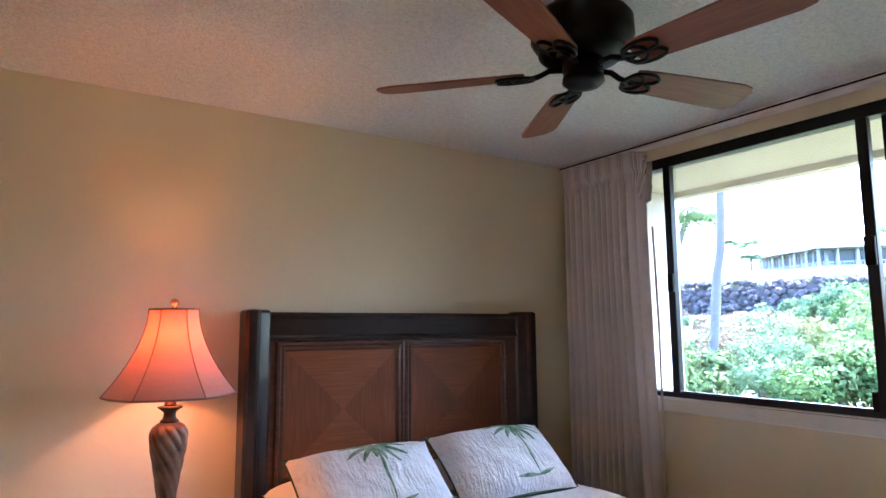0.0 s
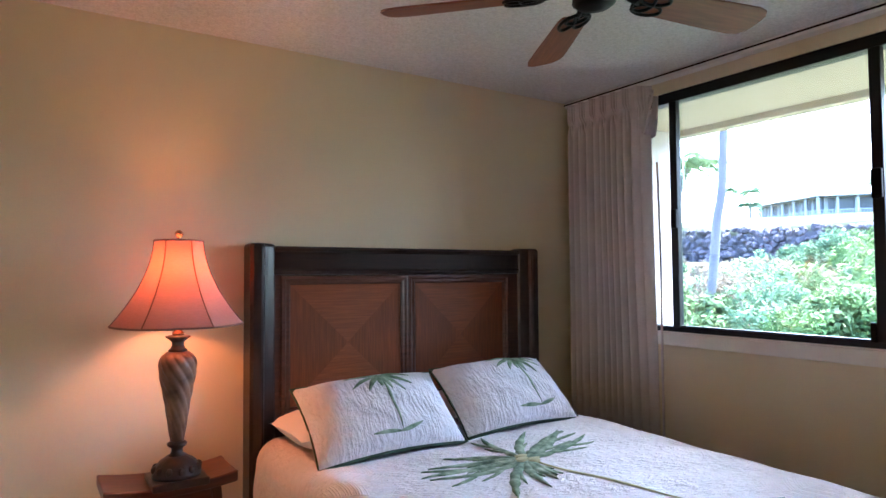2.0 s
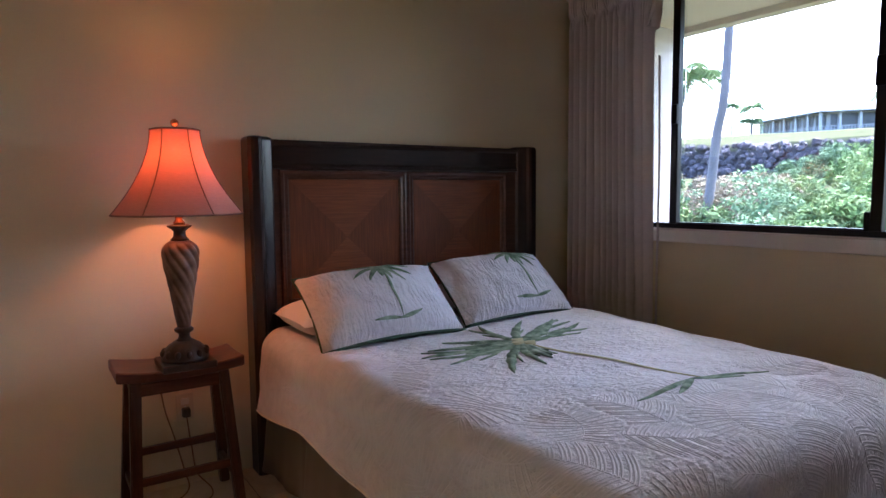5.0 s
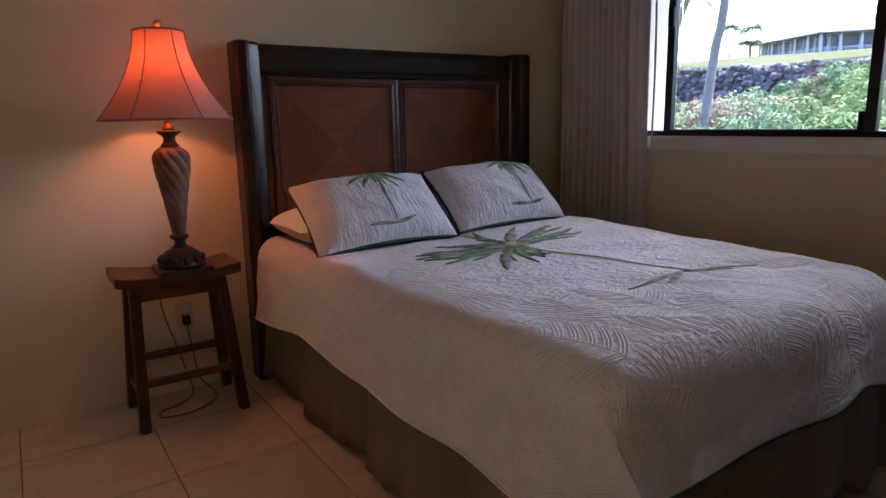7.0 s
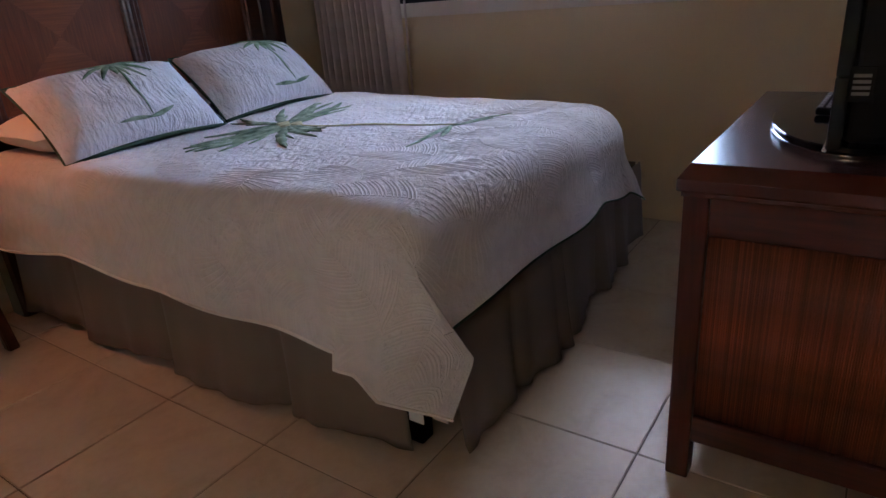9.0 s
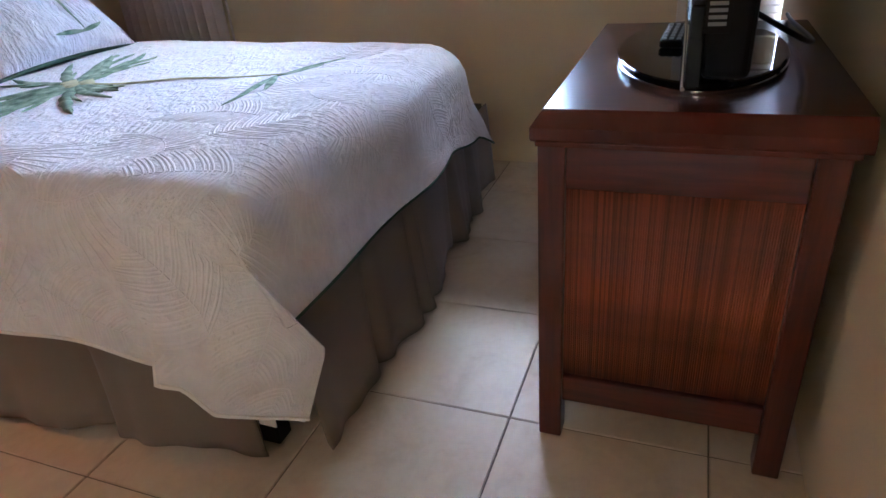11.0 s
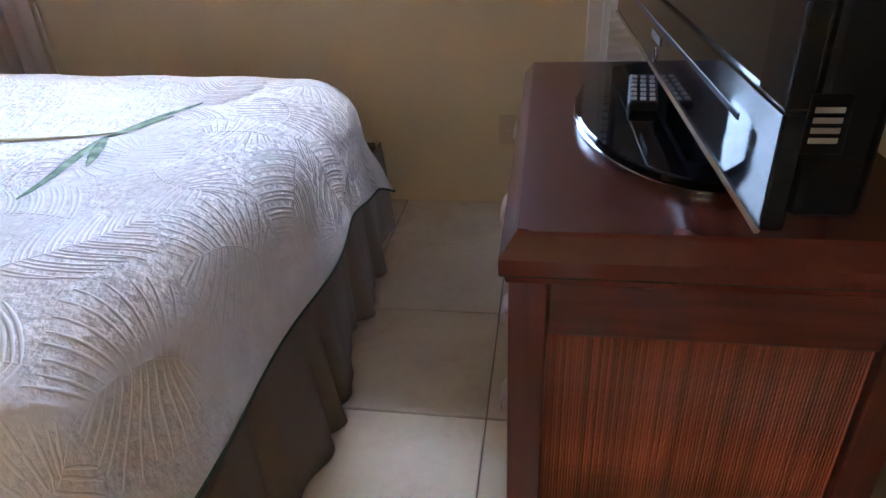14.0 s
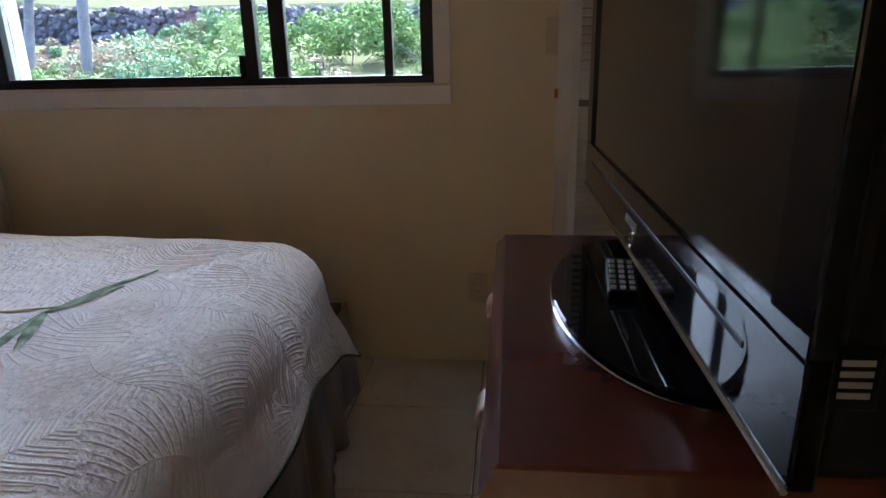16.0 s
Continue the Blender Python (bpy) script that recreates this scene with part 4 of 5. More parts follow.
def sham(centre, across, up, w, h, thick, mirror):
    """A filled pillow sham: quilted front, olive back, green piping, palm applique."""
    s = thing("pillow_sham", "white quilted pillow sham with green palm applique on the bed", "pillow", centre, "palm tree pillow shams")
    ax, up = Vector(across).normalized(), Vector(up).normalized()
    up = (up - ax * up.dot(ax)).normalized()
    nr = ax.cross(up).normalized()
    if nr.z < 0:
        nr = -nr

    def surf(u, v, side):
        a, b = 2 * u / w, 2 * v / h
        # corners pulled out to ears, sides drawn in
        pin = 1 - 0.05 * (1 - b * b) * abs(a) ** 3
        pin2 = 1 - 0.07 * (1 - a * a) * abs(b) ** 3
        f = max(0, (1 - abs(a) ** 2.6)) ** 0.55 * max(0, (1 - abs(b) ** 2.6)) ** 0.55
        wr = 0.006 * math.sin(9 * a + 4 * b + mirror) * math.sin(5 * b) * f
        return ax * (u * pin) + up * (v * pin2) + nr * (side * thick / 2 * f + wr - 0.02 * a * a * (1 - mirror * 0.2))

    N, M = 28, 20
    for side, nm, mat in ((1, "sham_front", m_quilt_pillow), (-1, "sham_back", m_sham)):
        rows = [[surf(w * (i / N - 0.5), h * (j / M - 0.5), side) for i in range(N + 1)] for j in range(M + 1)]
        bm = bmesh.new()
        grid_mesh(bm, rows)
        bmesh.ops.recalc_face_normals(bm, faces=bm.faces)
        part(nm, bm, mat, s, "olive green reverse" if side < 0 else "", True)
    rim = [surf(w * (i / 20 - 0.5), -h / 2, 1) for i in range(20)] + [surf(w / 2, h * (j / 14 - 0.5), 1) for j in range(14)]
    rim += [surf(w * (0.5 - i / 20), h / 2, 1) for i in range(20)] + [surf(-w / 2, h * (0.5 - j / 14), 1) for j in range(14)]
    low = [surf(w * (i / 24 - 0.5), -h / 2, 1) for i in range(25)]
    part("green_flange", tube(low, 0.0085, 8), m_piping, s, "dark green bound lower edge", True)
    part("piping", tube(rim, 0.0045, 6, closed=True), m_piping, s, "dark green piping", True)

    def place(u, v):
        u, v = max(-w * 0.48, min(w * 0.48, u)), max(-h * 0.48, min(h * 0.48, v))
        return surf(u, v, 1) + nr * 0.004

    c = (0.022 + 0.062 * mirror, 0.145)
    for a, l, wd, bd in ((158, 0.15, 0.022, 0.4), (185, 0.15, 0.026, 0.35), (212, 0.12, 0.027, 0.3), (250, 0.085, 0.034, 0.1), (292, 0.10, 0.028, -0.2),
                         (322, 0.13, 0.027, -0.3), (348, 0.14, 0.026, -0.3), (15, 0.13, 0.022, -0.4)):
        applique("palm_leaf", place, c, radians(a), l, wd, bd, m_leafcloth, s, 0.1, 0.003)
    applique("palm_trunk", place, (c[0], c[1] - 0.015), radians(-92), 0.278, 0.015, 0.03, m_leafcloth, s, 0.05, 0.003)
    for a, l in ((8, 0.11), (172, 0.12)):
        applique("grass_tuft", place, (c[0] - 0.012, c[1] - 0.292), radians(a), l, 0.018, 0.1, m_leafcloth, s, 0.1, 0.003)
    return s


sham((-1.615, -0.500, 0.795), (1, -0.02, 0.02), (0, 0.285, 0.235), 0.66, 0.40, 0.18, 0)
sham((-0.945, -0.490, 0.808), (1, 0.0, 0.0), (0, 0.285, 0.235), 0.66, 0.40, 0.19, 1)


def flat_pillow(centre, w, d, h, label):
    p = thing("pillow", label, "pillow", centre, "sleeping pillows")
    rows = []
    for side in (1, -1):
        bm = bmesh.new()
        rows = []
        for j in range(17):
            row = []
            for i in range(25):
                a, b = i / 12 - 1, j / 8 - 1
                f = max(0, 1 - abs(a) ** 3) ** 0.5 * max(0, 1 - abs(b) ** 3) ** 0.5
                row.append((a * w / 2 * (1 - 0.04 * (1 - b * b)), b * d / 2 * (1 - 0.04 * (1 - a * a)), side * h / 2 * f + 0.004 * math.sin(a * 8 + b * 5) * f))
            rows.append(row)
        grid_mesh(bm, rows)
        bmesh.ops.recalc_face_normals(bm, faces=bm.faces)
        part("pillowcase_top" if side > 0 else "pillowcase_underside", bm, m_sheet, p, smooth=True)


flat_pillow((-1.64, -0.335, 0.735), 0.66, 0.38, 0.17, "white sleeping pillow lying under the palm sham")
flat_pillow((-0.93, -0.325, 0.735), 0.66, 0.38, 0.17, "white sleeping pillow lying under the palm sham")
tagp = thing("care_tag", "white fabric care tags under the bedspread corner", "tag", (-1.90, -2.06, 0.0))
for dy, dx in ((0.0, 0.0), (-0.05, 0.03)):
    part("tag", box((-0.065 + dx, dy - 0.022, 0.135), (-0.062 + dx, dy + 0.022, 0.200), 0.001, 1), m_tag, tagp)


# ---------------------------------------------------------------- stool and lamp
def stool():
    s = thing("saddle_stool", "reddish brown wooden saddle stool used as a nightstand", "stool", (0, 0, 0))
    xa, xb, ya, yb = -2.612, -2.148, -0.325, -0.075
    bm = bmesh.new()
    up, lo = [], []
    for j in range(9):
        ru, rl = [], []
        for i in range(25):
            a, b = i / 12 - 1, j / 4 - 1
            x = (xa + xb) / 2 + a * (xb - xa) / 2
            y = (ya + yb) / 2 + b * (yb - ya) / 2
            ru.append((x, y, 0.592 + 0.024 * a * a - 0.004 * (1 - b * b)))
            rl.append((x, y, 0.556 + 0.016 * a * a))
        up.append(ru)
        lo.append(rl)
    ring_u = grid_mesh(bm, up)
    ring_l = grid_mesh(bm, [r[::-1] for r in lo])
    edge_u = ring_u[0] + [r[-1] for r in ring_u[1:]] + ring_u[-1][-2::-1] + [r[0] for r in ring_u[-2:0:-1]]
    ll = [r[::-1] for r in ring_l]
    edge_l = ll[0] + [r[-1] for r in ll[1:]] + ll[-1][-2::-1] + [r[0] for r in ll[-2:0:-1]]
    for i in range(len(edge_u)):
        j = (i + 1) % len(edge_u)
        bm.faces.new((edge_u[i], edge_l[i], edge_l[j], edge_u[j]))
    bmesh.ops.recalc_face_normals(bm, faces=bm.faces)
    o = part("seat", bm, m_stool, s, "dished saddle seat")
    bv = o.modifiers.new("round", "BEVEL")
    bv.width, bv.segments, bv.limit_method, bv.angle_limit = 0.007, 3, "ANGLE", radians(40)
    feet = [(-2.572, -0.343), (-2.192, -0.350), (-2.572, -0.055), (-2.182, -0.058)]
    tops = [(-2.545, -0.275), (-2.225, -0.275), (-2.545, -0.125), (-2.225, -0.125)]
    at = lambda k, z: (feet[k][0] + (tops[k][0] - feet[k][0]) * z / 0.57, feet[k][1] + (tops[k][1] - feet[k][1]) * z / 0.57)
    for k in range(4):
        part("leg", beam((*feet[k], 0), (*tops[k], 0.57), 0.040, 0.040), m_stool_v, s)
    for a, b, z, nm in ((0, 1, 0.185, "stretcher"), (2, 3, 0.215, "stretcher"), (0, 2, 0.135, "stretcher"), (1, 3, 0.135, "stretcher"), (0, 1, 0.525, "apron"), (2, 3, 0.525, "apron"), (0, 2, 0.53, "apron"), (1, 3, 0.53, "apron")):
        p, q = at(a, z), at(b, z)
        t = 0.016 if nm == "stretcher" else 0.024
        if abs(p[0] - q[0]) > abs(p[1] - q[1]):
            part(nm, box((p[0], p[1] - 0.010, z - t), (q[0], p[1] + 0.010, z + t), 0.003), m_stool, s)
        else:
            part(nm, box((p[0] - 0.010, p[1], z - t), (p[0] + 0.010, q[1], z + t), 0.003), m_stool_v, s)


stool()


def table_lamp():
    LX, LY, Z = -2.363, -0.275, 0.594
    l = thing("table_lamp", "lit lamp with spiral body and red bell shade on stool", "lamp", (LX, LY, 0))
    base = box((-0.098, -0.098, Z), (0.098, 0.098, Z + 0.028), 0.006)
    part("plinth", base, m_lampbase, l, "square dark bronze plinth")
    prof = [(0.086, Z + 0.028), (0.086, Z + 0.040), (0.078, Z + 0.050), (0.070, Z + 0.070), (0.058, Z + 0.085), (0.044, Z + 0.094), (0.034, Z + 0.102)]
    part("gadrooned_foot", lathe(prof, 48, lambda a, z: 1 + 0.05 * abs(math.sin(a * 8)) * smoothstep(Z + 0.03, Z + 0.05, z) * smoothstep(Z + 0.1, Z + 0.08, z)), m_lampbase, l, smooth=True)
    for k in range(12):
        a = k / 12 * 2 * math.pi
        bm = bmesh.new()
        bmesh.ops.create_icosphere(bm, subdivisions=2, radius=1)
        for v in bm.verts:
            v.co = Vector((v.co.x * 0.014, v.co.y * 0.011, v.co.z * 0.016))
        bmesh.ops.rotate(bm, verts=bm.verts, cent=(0, 0, 0), matrix=Matrix.Rotation(a, 3, "Z"))
        bmesh.ops.translate(bm, verts=bm.verts, vec=(0.077 * math.cos(a), 0.077 * math.sin(a), Z + 0.056))
        part("foot_bead", bm, m_lampbase, l, smooth=True)
    prof = [(0.034, 0.694), (0.024, 0.702), (0.020, 0.712), (0.021, 0.722), (0.034, 0.732), (0.036, 0.740), (0.026, 0.748)]
    part("lower_collar", lathe(prof, 32), m_lampbase, l, smooth=True)
    prof = [(0.024, 0.748), (0.030, 0.790), (0.037, 0.84), (0.046, 0.90), (0.055, 0.95), (0.062, 0.99), (0.065, 1.02), (0.064, 1.045), (0.056, 1.065), (0.042, 1.078), (0.030, 1.084)]
    dense = [(p.x, p.z) for p in spline([(r, 0, z) for r, z in prof], 6)]
    part("spiral_body", lathe(dense, 96, lambda a, z: 1 + 0.13 * (abs(math.sin(a * 5 + (z - 0.75) * 52)) ** 0.7 - 0.6) * smoothstep(0.745, 0.78, z) * smoothstep(1.085, 1.06, z)), m_body, l, "brown body with spiral flutes", True)
    prof = [(0.032, 1.082), (0.034, 1.088), (0.026, 1.094), (0.022, 1.105), (0.022, 1.118), (0.030, 1.128), (0.040, 1.135), (0.040, 1.140), (0.028, 1.143)]
    part("neck", lathe(prof, 40, lambda a, z: 1 + (0.12 * abs(math.sin(a * 4)) if z > 1.125 else 0)), m_lampbase, l, smooth=True)
    prof = [(0.020, 1.142), (0.022, 1.152), (0.014, 1.160), (0.012, 1.185), (0.016, 1.19), (0.016, 1.225)]
    part("socket", lathe(prof, 24), m_brass, l, smooth=True)
    part("bulb_stem", tube([(0, 0, 1.22), (0, 0, 1.26)], 0.012, 10), m_brass, l)
    part("harp", tube([(0.018, 0, 1.19), (0.055, 0, 1.25), (0.058, 0, 1.35), (0.03, 0, 1.47), (0, 0, 1.500), (-0.03, 0, 1.47), (-0.058, 0, 1.35), (-0.055, 0, 1.25), (-0.018, 0, 1.19)], 0.002, 6), m_brass, l)
    # bell shade of six gores, open above and below
    ZB, ZT = 1.182, 1.500
    prof = []
    for i in range(25):
        t = i / 24
        r = 0.087 + 0.147 * (1 - t) ** 1.8
        prof.append((r, ZB + (ZT - ZB) * t))
    SEAM = radians(49.2)
    gore = lambda a, z: 1 - 0.06 * abs(math.sin((a - SEAM) * 3)) ** 0.8
    part("shade", lathe(prof, 96, gore, cap=False), m_shade, l, "red-orange bell lampshade lit from inside", True)
    for k in range(6):
        a = SEAM + k / 6 * 2 * math.pi
        part("seam", tube([((r + 0.001) * math.cos(a), (r + 0.001) * math.sin(a), z) for r, z in prof], 0.0022, 6), m_shadetrim, l)
    for i, nm in ((0, "bottom_braid"), (24, "top_braid")):
        r, z = prof[i]
        part(nm, tube([(r * gore(k / 96 * 2 * math.pi, 0) * math.cos(k / 96 * 2 * math.pi), r * gore(k / 96 * 2 * math.pi, 0) * math.sin(k / 96 * 2 * math.pi), z) for k in range(96)], 0.004, 6, closed=True), m_shadetrim, l)
    for k in range(3):
        a = k / 3 * 2 * math.pi
        part("spider_arm", tube([(0, 0, 1.500), (0.083 * math.cos(a), 0.083 * math.sin(a), 1.498)], 0.0018, 6), m_brass, l)
    prof = [(0.010, 1.500), (0.012, 1.506), (0.006, 1.511), (0.013, 1.519), (0.016, 1.527), (0.012, 1.536), (0.004, 1.541)]
    part("finial", lathe(prof, 20), m_brass, l, "small copper finial", True)
    prof = [(0.010, 1.225), (0.014, 1.25), (0.026, 1.36), (0.030, 1.405), (0.024, 1.43), (0.008, 1.442)]
    m, nt, p = node_mat("bulb_glass")
    p.inputs["Emission Color"].default_value = (1.0, 0.42, 0.13, 1)
    p.inputs["Emission Strength"].default_value = 0.5
    p.inputs["Transmission Weight"].default_value = 0.0
    ob = part("bulb", lathe(prof, 20), m, l, "glowing warm bulb", True)
    ob.visible_shadow = False
    cord = [(0.0, 0.085, 0.600), (0.0, 0.12, 0.612), (-0.045, 0.215, 0.585), (-0.06, 0.235, 0.50), (-0.045, 0.240, 0.36), (-0.01, 0.24, 0.22), (0.02, 0.225, 0.08), (0.03, 0.20, 0.012),
            (-0.03, 0.12, 0.006), (-0.12, 0.08, 0.006), (-0.13, 0.02, 0.006), (-0.03, 0.0, 0.006), (0.08, 0.06, 0.006), (0.11, 0.15, 0.010), (0.07, 0.225, 0.06), (0.055, 0.240, 0.18), (0.045, 0.235, 0.26), (0.041, 0.240, 0.315)]
    part("cord", tube(spline(cord, 8), 0.0032, 6), m_cord, l, "thin brown power cord", True)
    part("plug", box((0.025, 0.232, 0.305), (0.058, 0.2655, 0.345), 0.006), m_plug, l, "brown plug in the outlet")


table_lamp()

# ---------------------------------------------------------------- dresser, television, remote
DX0, DX1, DY0, DY1, DZ = -1.695, -0.830, -3.092, -2.585, 0.752


def dresser():
    d = thing("dresser", "mahogany dresser with reeded end panel and silver drawer pulls", "dresser", (0, 0, 0))
    # slab with canted front and ends
    bm = bmesh.new()
    rows = []
    for z, ins in ((DZ - 0.054, 0.003), (DZ - 0.050, 0.0), (DZ - 0.029, 0.0), (DZ - 0.004, 0.017), (DZ, 0.021)):
        rows.append([(DX0 - 0.012 + ins, DY0, z), (DX1 + 0.012 - ins, DY0, z), (DX1 + 0.012 - ins, DY1 + 0.016 - ins, z), (DX0 - 0.012 + ins, DY1 + 0.016 - ins, z)])
    vs = grid_mesh(bm, rows, True)
    bm.faces.new(vs[0][::-1])
    bm.faces.new(vs[-1])
    bmesh.ops.recalc_face_normals(bm, faces=bm.faces)
    part("top", bm, m_mahog_x, d, "polished mahogany top")
    part("under_moulding", box((DX0 - 0.004, DY0 + 0.01, DZ - 0.066), (DX1 + 0.004, DY1 + 0.009, DZ - 0.0545), 0.003), m_mahog_x, d)
    px = 0.050
    posts = [(DX0, DY1 + 0.005 - px), (DX0, DY0 + 0.020), (DX1 - px, DY1 + 0.005 - px), (DX1 - px, DY0 + 0.020)]
    for x, y in posts:
        part("corner_post", box((x, y, 0), (x + px, y + px, DZ - 0.062), 0.004), m_mahog, d)
    ya, yb = DY0 + 0.020 + px, DY1 + 0.005 - px
    for x in (DX0, DX1 - 0.034):
        part("end_rail", box((x + 0.004, ya, 0.605), (x + 0.030, yb, DZ - 0.062), 0.004), m_mahog_y, d)
        part("end_rail", box((x + 0.004, ya, 0.105), (x + 0.030, yb, 0.172), 0.004), m_mahog_y, d)
    xr = DX0 + 0.014
    part("panel_backing", box((xr + 0.004, DY0 + 0.06, 0.17), (xr + 0.012, DY1 - 0.06, 0.607)), m_mahog, d)
    n = 92
    w = (yb - ya) / n
    bm = bmesh.new()
    tube([(0, 0, 0.172), (0, 0, 0.605)], w * 0.60, 8, bm)
    me = mesh_of("reed", bm, m_reed_var, True)
    for i in range(n):
        o = new("reed", me)
        o.parent, o.location = d, (xr + 0.004, ya + (i + 0.5) * w, 0)
    # carcass and drawers
    part("carcass", box((DX0 + 0.040, DY0 + 0.022, 0.11), (DX1 - 0.040, DY1 - 0.028, DZ - 0.062)), m_mahog, d)
    part("plinth_rail", box((DX0 + 0.05, DY1 - 0.030, 0.095), (DX1 - 0.05, DY1 - 0.006, 0.118), 0.004), m_mahog_x, d)
    xs = (DX0 + 0.052, -1.222, DX1 - 0.052)
    zs = (0.122, 0.290, 0.489, 0.686)
    for i in range(2):
        for k in range(3):
            f = part("drawer", box((xs[i] + 0.004, DY1 - 0.030, zs[k] + 0.004), (xs[i + 1] - 0.004, DY1 - 0.002, zs[k + 1] - 0.004), 0.004), m_mahog_x, d)
            cx, cz = (-1.418, -1.018)[i], zs[k + 1] - 0.018
            # a cupped pull that curves down from its root
            rows = []
            for a in range(9):
                t = a / 8 * math.pi * 0.62
                rows.append([(cx + q * 0.026, DY1 - 0.003 + 0.036 * math.sin(t), cz - 0.022 + 0.032 * math.cos(t)) for q in (-1, -0.8, -0.4, 0, 0.4, 0.8, 1)])
            bm = bmesh.new()
            grid_mesh(bm, rows)
            bmesh.ops.recalc_face_normals(bm, faces=bm.faces)
            h = part("pull", bm, m_nickel, f, "curved silver drawer pull", True)
            h.modifiers.new("thick", "SOLIDIFY").thickness = 0.005


def reed_var():
    m = m_reed.copy()
    m.name = "reed_strips"
    nt = m.node_tree
    p = nt.nodes["Principled BSDF"]
    src = p.inputs["Base Color"].links[0].from_socket
    info = nt.nodes.new("ShaderNodeObjectInfo")
    tone = ramp(nt, info.outputs["Random"], [(0, (0.38, 0.33, 0.32)), (0.35, (0.62, 0.57, 0.58)), (1, (0.92, 0.88, 0.92))])
    nt.links.new(mix_col(nt, 1.0, src, tone, "MULTIPLY"), p.inputs["Base Color"])
    return m


m_reed_var = reed_var()
dresser()

TX0, TX1, TYF, TZ0, TZ1 = -1.800, -0.560, -2.815, 0.818, 1.560


def television():
    t = thing("television", "black flat screen television on a round glossy stand", "television", (0, 0, 0))
    bm = box((TX0, TYF - 0.085, TZ0 + 0.012), (TX1, TYF - 0.020, TZ1), 0.012, 3)
    part("housing", bm, m_tvside, t, "dark plastic housing")
    part("rear_bulge", box((TX0 + 0.25, TYF - 0.135, TZ0 + 0.10), (TX1 - 0.25, TYF - 0.084, TZ1 - 0.12), 0.015, 3), m_tvside, t)
    # front bezel as a frame
    sz0, sz1, sx0, sx1 = 0.930, TZ1 - 0.065, TX0 + 0.075, TX1 - 0.075
    for lo, hi, nm in (((TX0, TYF - 0.022, TZ0), (TX1, TYF, sz0), "lower_bezel"), ((TX0, TYF - 0.022, sz1), (TX1, TYF, TZ1), "upper_bezel"),
                       ((TX0, TYF - 0.022, sz0), (sx0, TYF, sz1), "side_bezel"), ((sx1, TYF - 0.022, sz0), (TX1, TYF, sz1), "side_bezel")):
        part(nm, box(lo, hi, 0.003), m_tvblack, t)
    part("screen", box((sx0 - 0.002, TYF - 0.020, sz0 - 0.002), (sx1 + 0.002, TYF - 0.006, sz1 + 0.002)), m_screen, t, "dark glossy screen, switched off")
    part("trim_strip", tube([(TX0 + 0.002, TYF + 0.001, TZ0), (TX1 - 0.002, TYF + 0.001, TZ0)], 0.0035, 8), m_chrome, t, "thin chrome lower edge")
    part("speaker_slot", box((sx0 + 0.04, TYF - 0.002, 0.886), (sx1 - 0.04, TYF + 0.0012, 0.894), 0.001, 1), m_black, t)
    part("maker_mark", box((-1.215, TYF, 0.862), (-1.125, TYF + 0.002, 0.877), 0.001, 1), m_label, t, "pale maker's mark")
    part("power_ring", tube([(-1.178 + 0.012 * math.cos(k / 16 * 2 * math.pi), TYF + 0.001, 0.842 + 0.012 * math.sin(k / 16 * 2 * math.pi)) for k in range(16)], 0.0014, 5, closed=True), m_chrome, t)
    lab = part("side_label", box((TX0 - 0.0015, TYF - 0.052, 0.894), (TX0 + 0.001, TYF - 0.018, 0.946), 0.0005, 1), m_tvside, t, "label with pale print")
    for k in range(4):
        part("print_bar", box((TX0 - 0.0025, TYF - 0.046, 0.904 + k * 0.0088), (TX0 - 0.0012, TYF - 0.023, 0.9088 + k * 0.0088)), m_print, lab)
    for k, z in enumerate((1.05, 1.13, 1.20)):
        part("side_socket", box((TX0 - 0.001, TYF - 0.070, z), (TX0 + 0.004, TYF - 0.052, z + 0.03), 0.001, 1), m_chrome if k == 1 else m_black, t)
    # stand: oval plate with a bright rim, and a neck
    cx, cy = -1.255, -2.8465
    for nm, z0_, z1_, k, mt in (("stand_rim", DZ + 0.0005, DZ + 0.008, 1.0, m_chrome), ("stand_plate", DZ + 0.0082, DZ + 0.020, 0.992, m_tvblack)):
        bm = bmesh.new()
        rows = []
        for r, z in ((0.97, z0_), (1.0, z0_ + 0.002), (1.0, z1_ - 0.002), (0.985, z1_)):
            rows.append([(cx + 0.325 * k * r * math.cos(a / 72 * 2 * math.pi), cy + 0.170 * k * r * math.sin(a / 72 * 2 * math.pi), z) for a in range(72)])
        vs = grid_mesh(bm, rows, True)
        bm.faces.new(vs[0][::-1])
        bm.faces.new(vs[-1])
        bmesh.ops.recalc_face_normals(bm, faces=bm.faces)
        part(nm, bm, mt, t, "glossy black oval stand" if nm == "stand_plate" else "bright chrome rim")
    part("stand_neck", box((cx - 0.11, cy - 0.045, DZ + 0.018), (cx + 0.11, cy - 0.005, TZ0 + 0.10), 0.010, 3), m_tvblack, t)
    part("power_cable", tube(spline([(-1.60, TYF - 0.08, 0.90), (-1.55, -2.99, 0.84), (-1.35, -3.04, 0.80), (-1.0, -3.05, 0.775), (-0.83, -3.06, 0.765)], 8), 0.005, 6), m_black, t, "black power cable", True)
    # the set stands turned by a degree on the dresser
    tip = Matrix.Translation((TX0, TYF, 0))
    t.matrix_world = tip @ Matrix.Rotation(radians(0.9), 4, "Z") @ tip.inverted()


television()


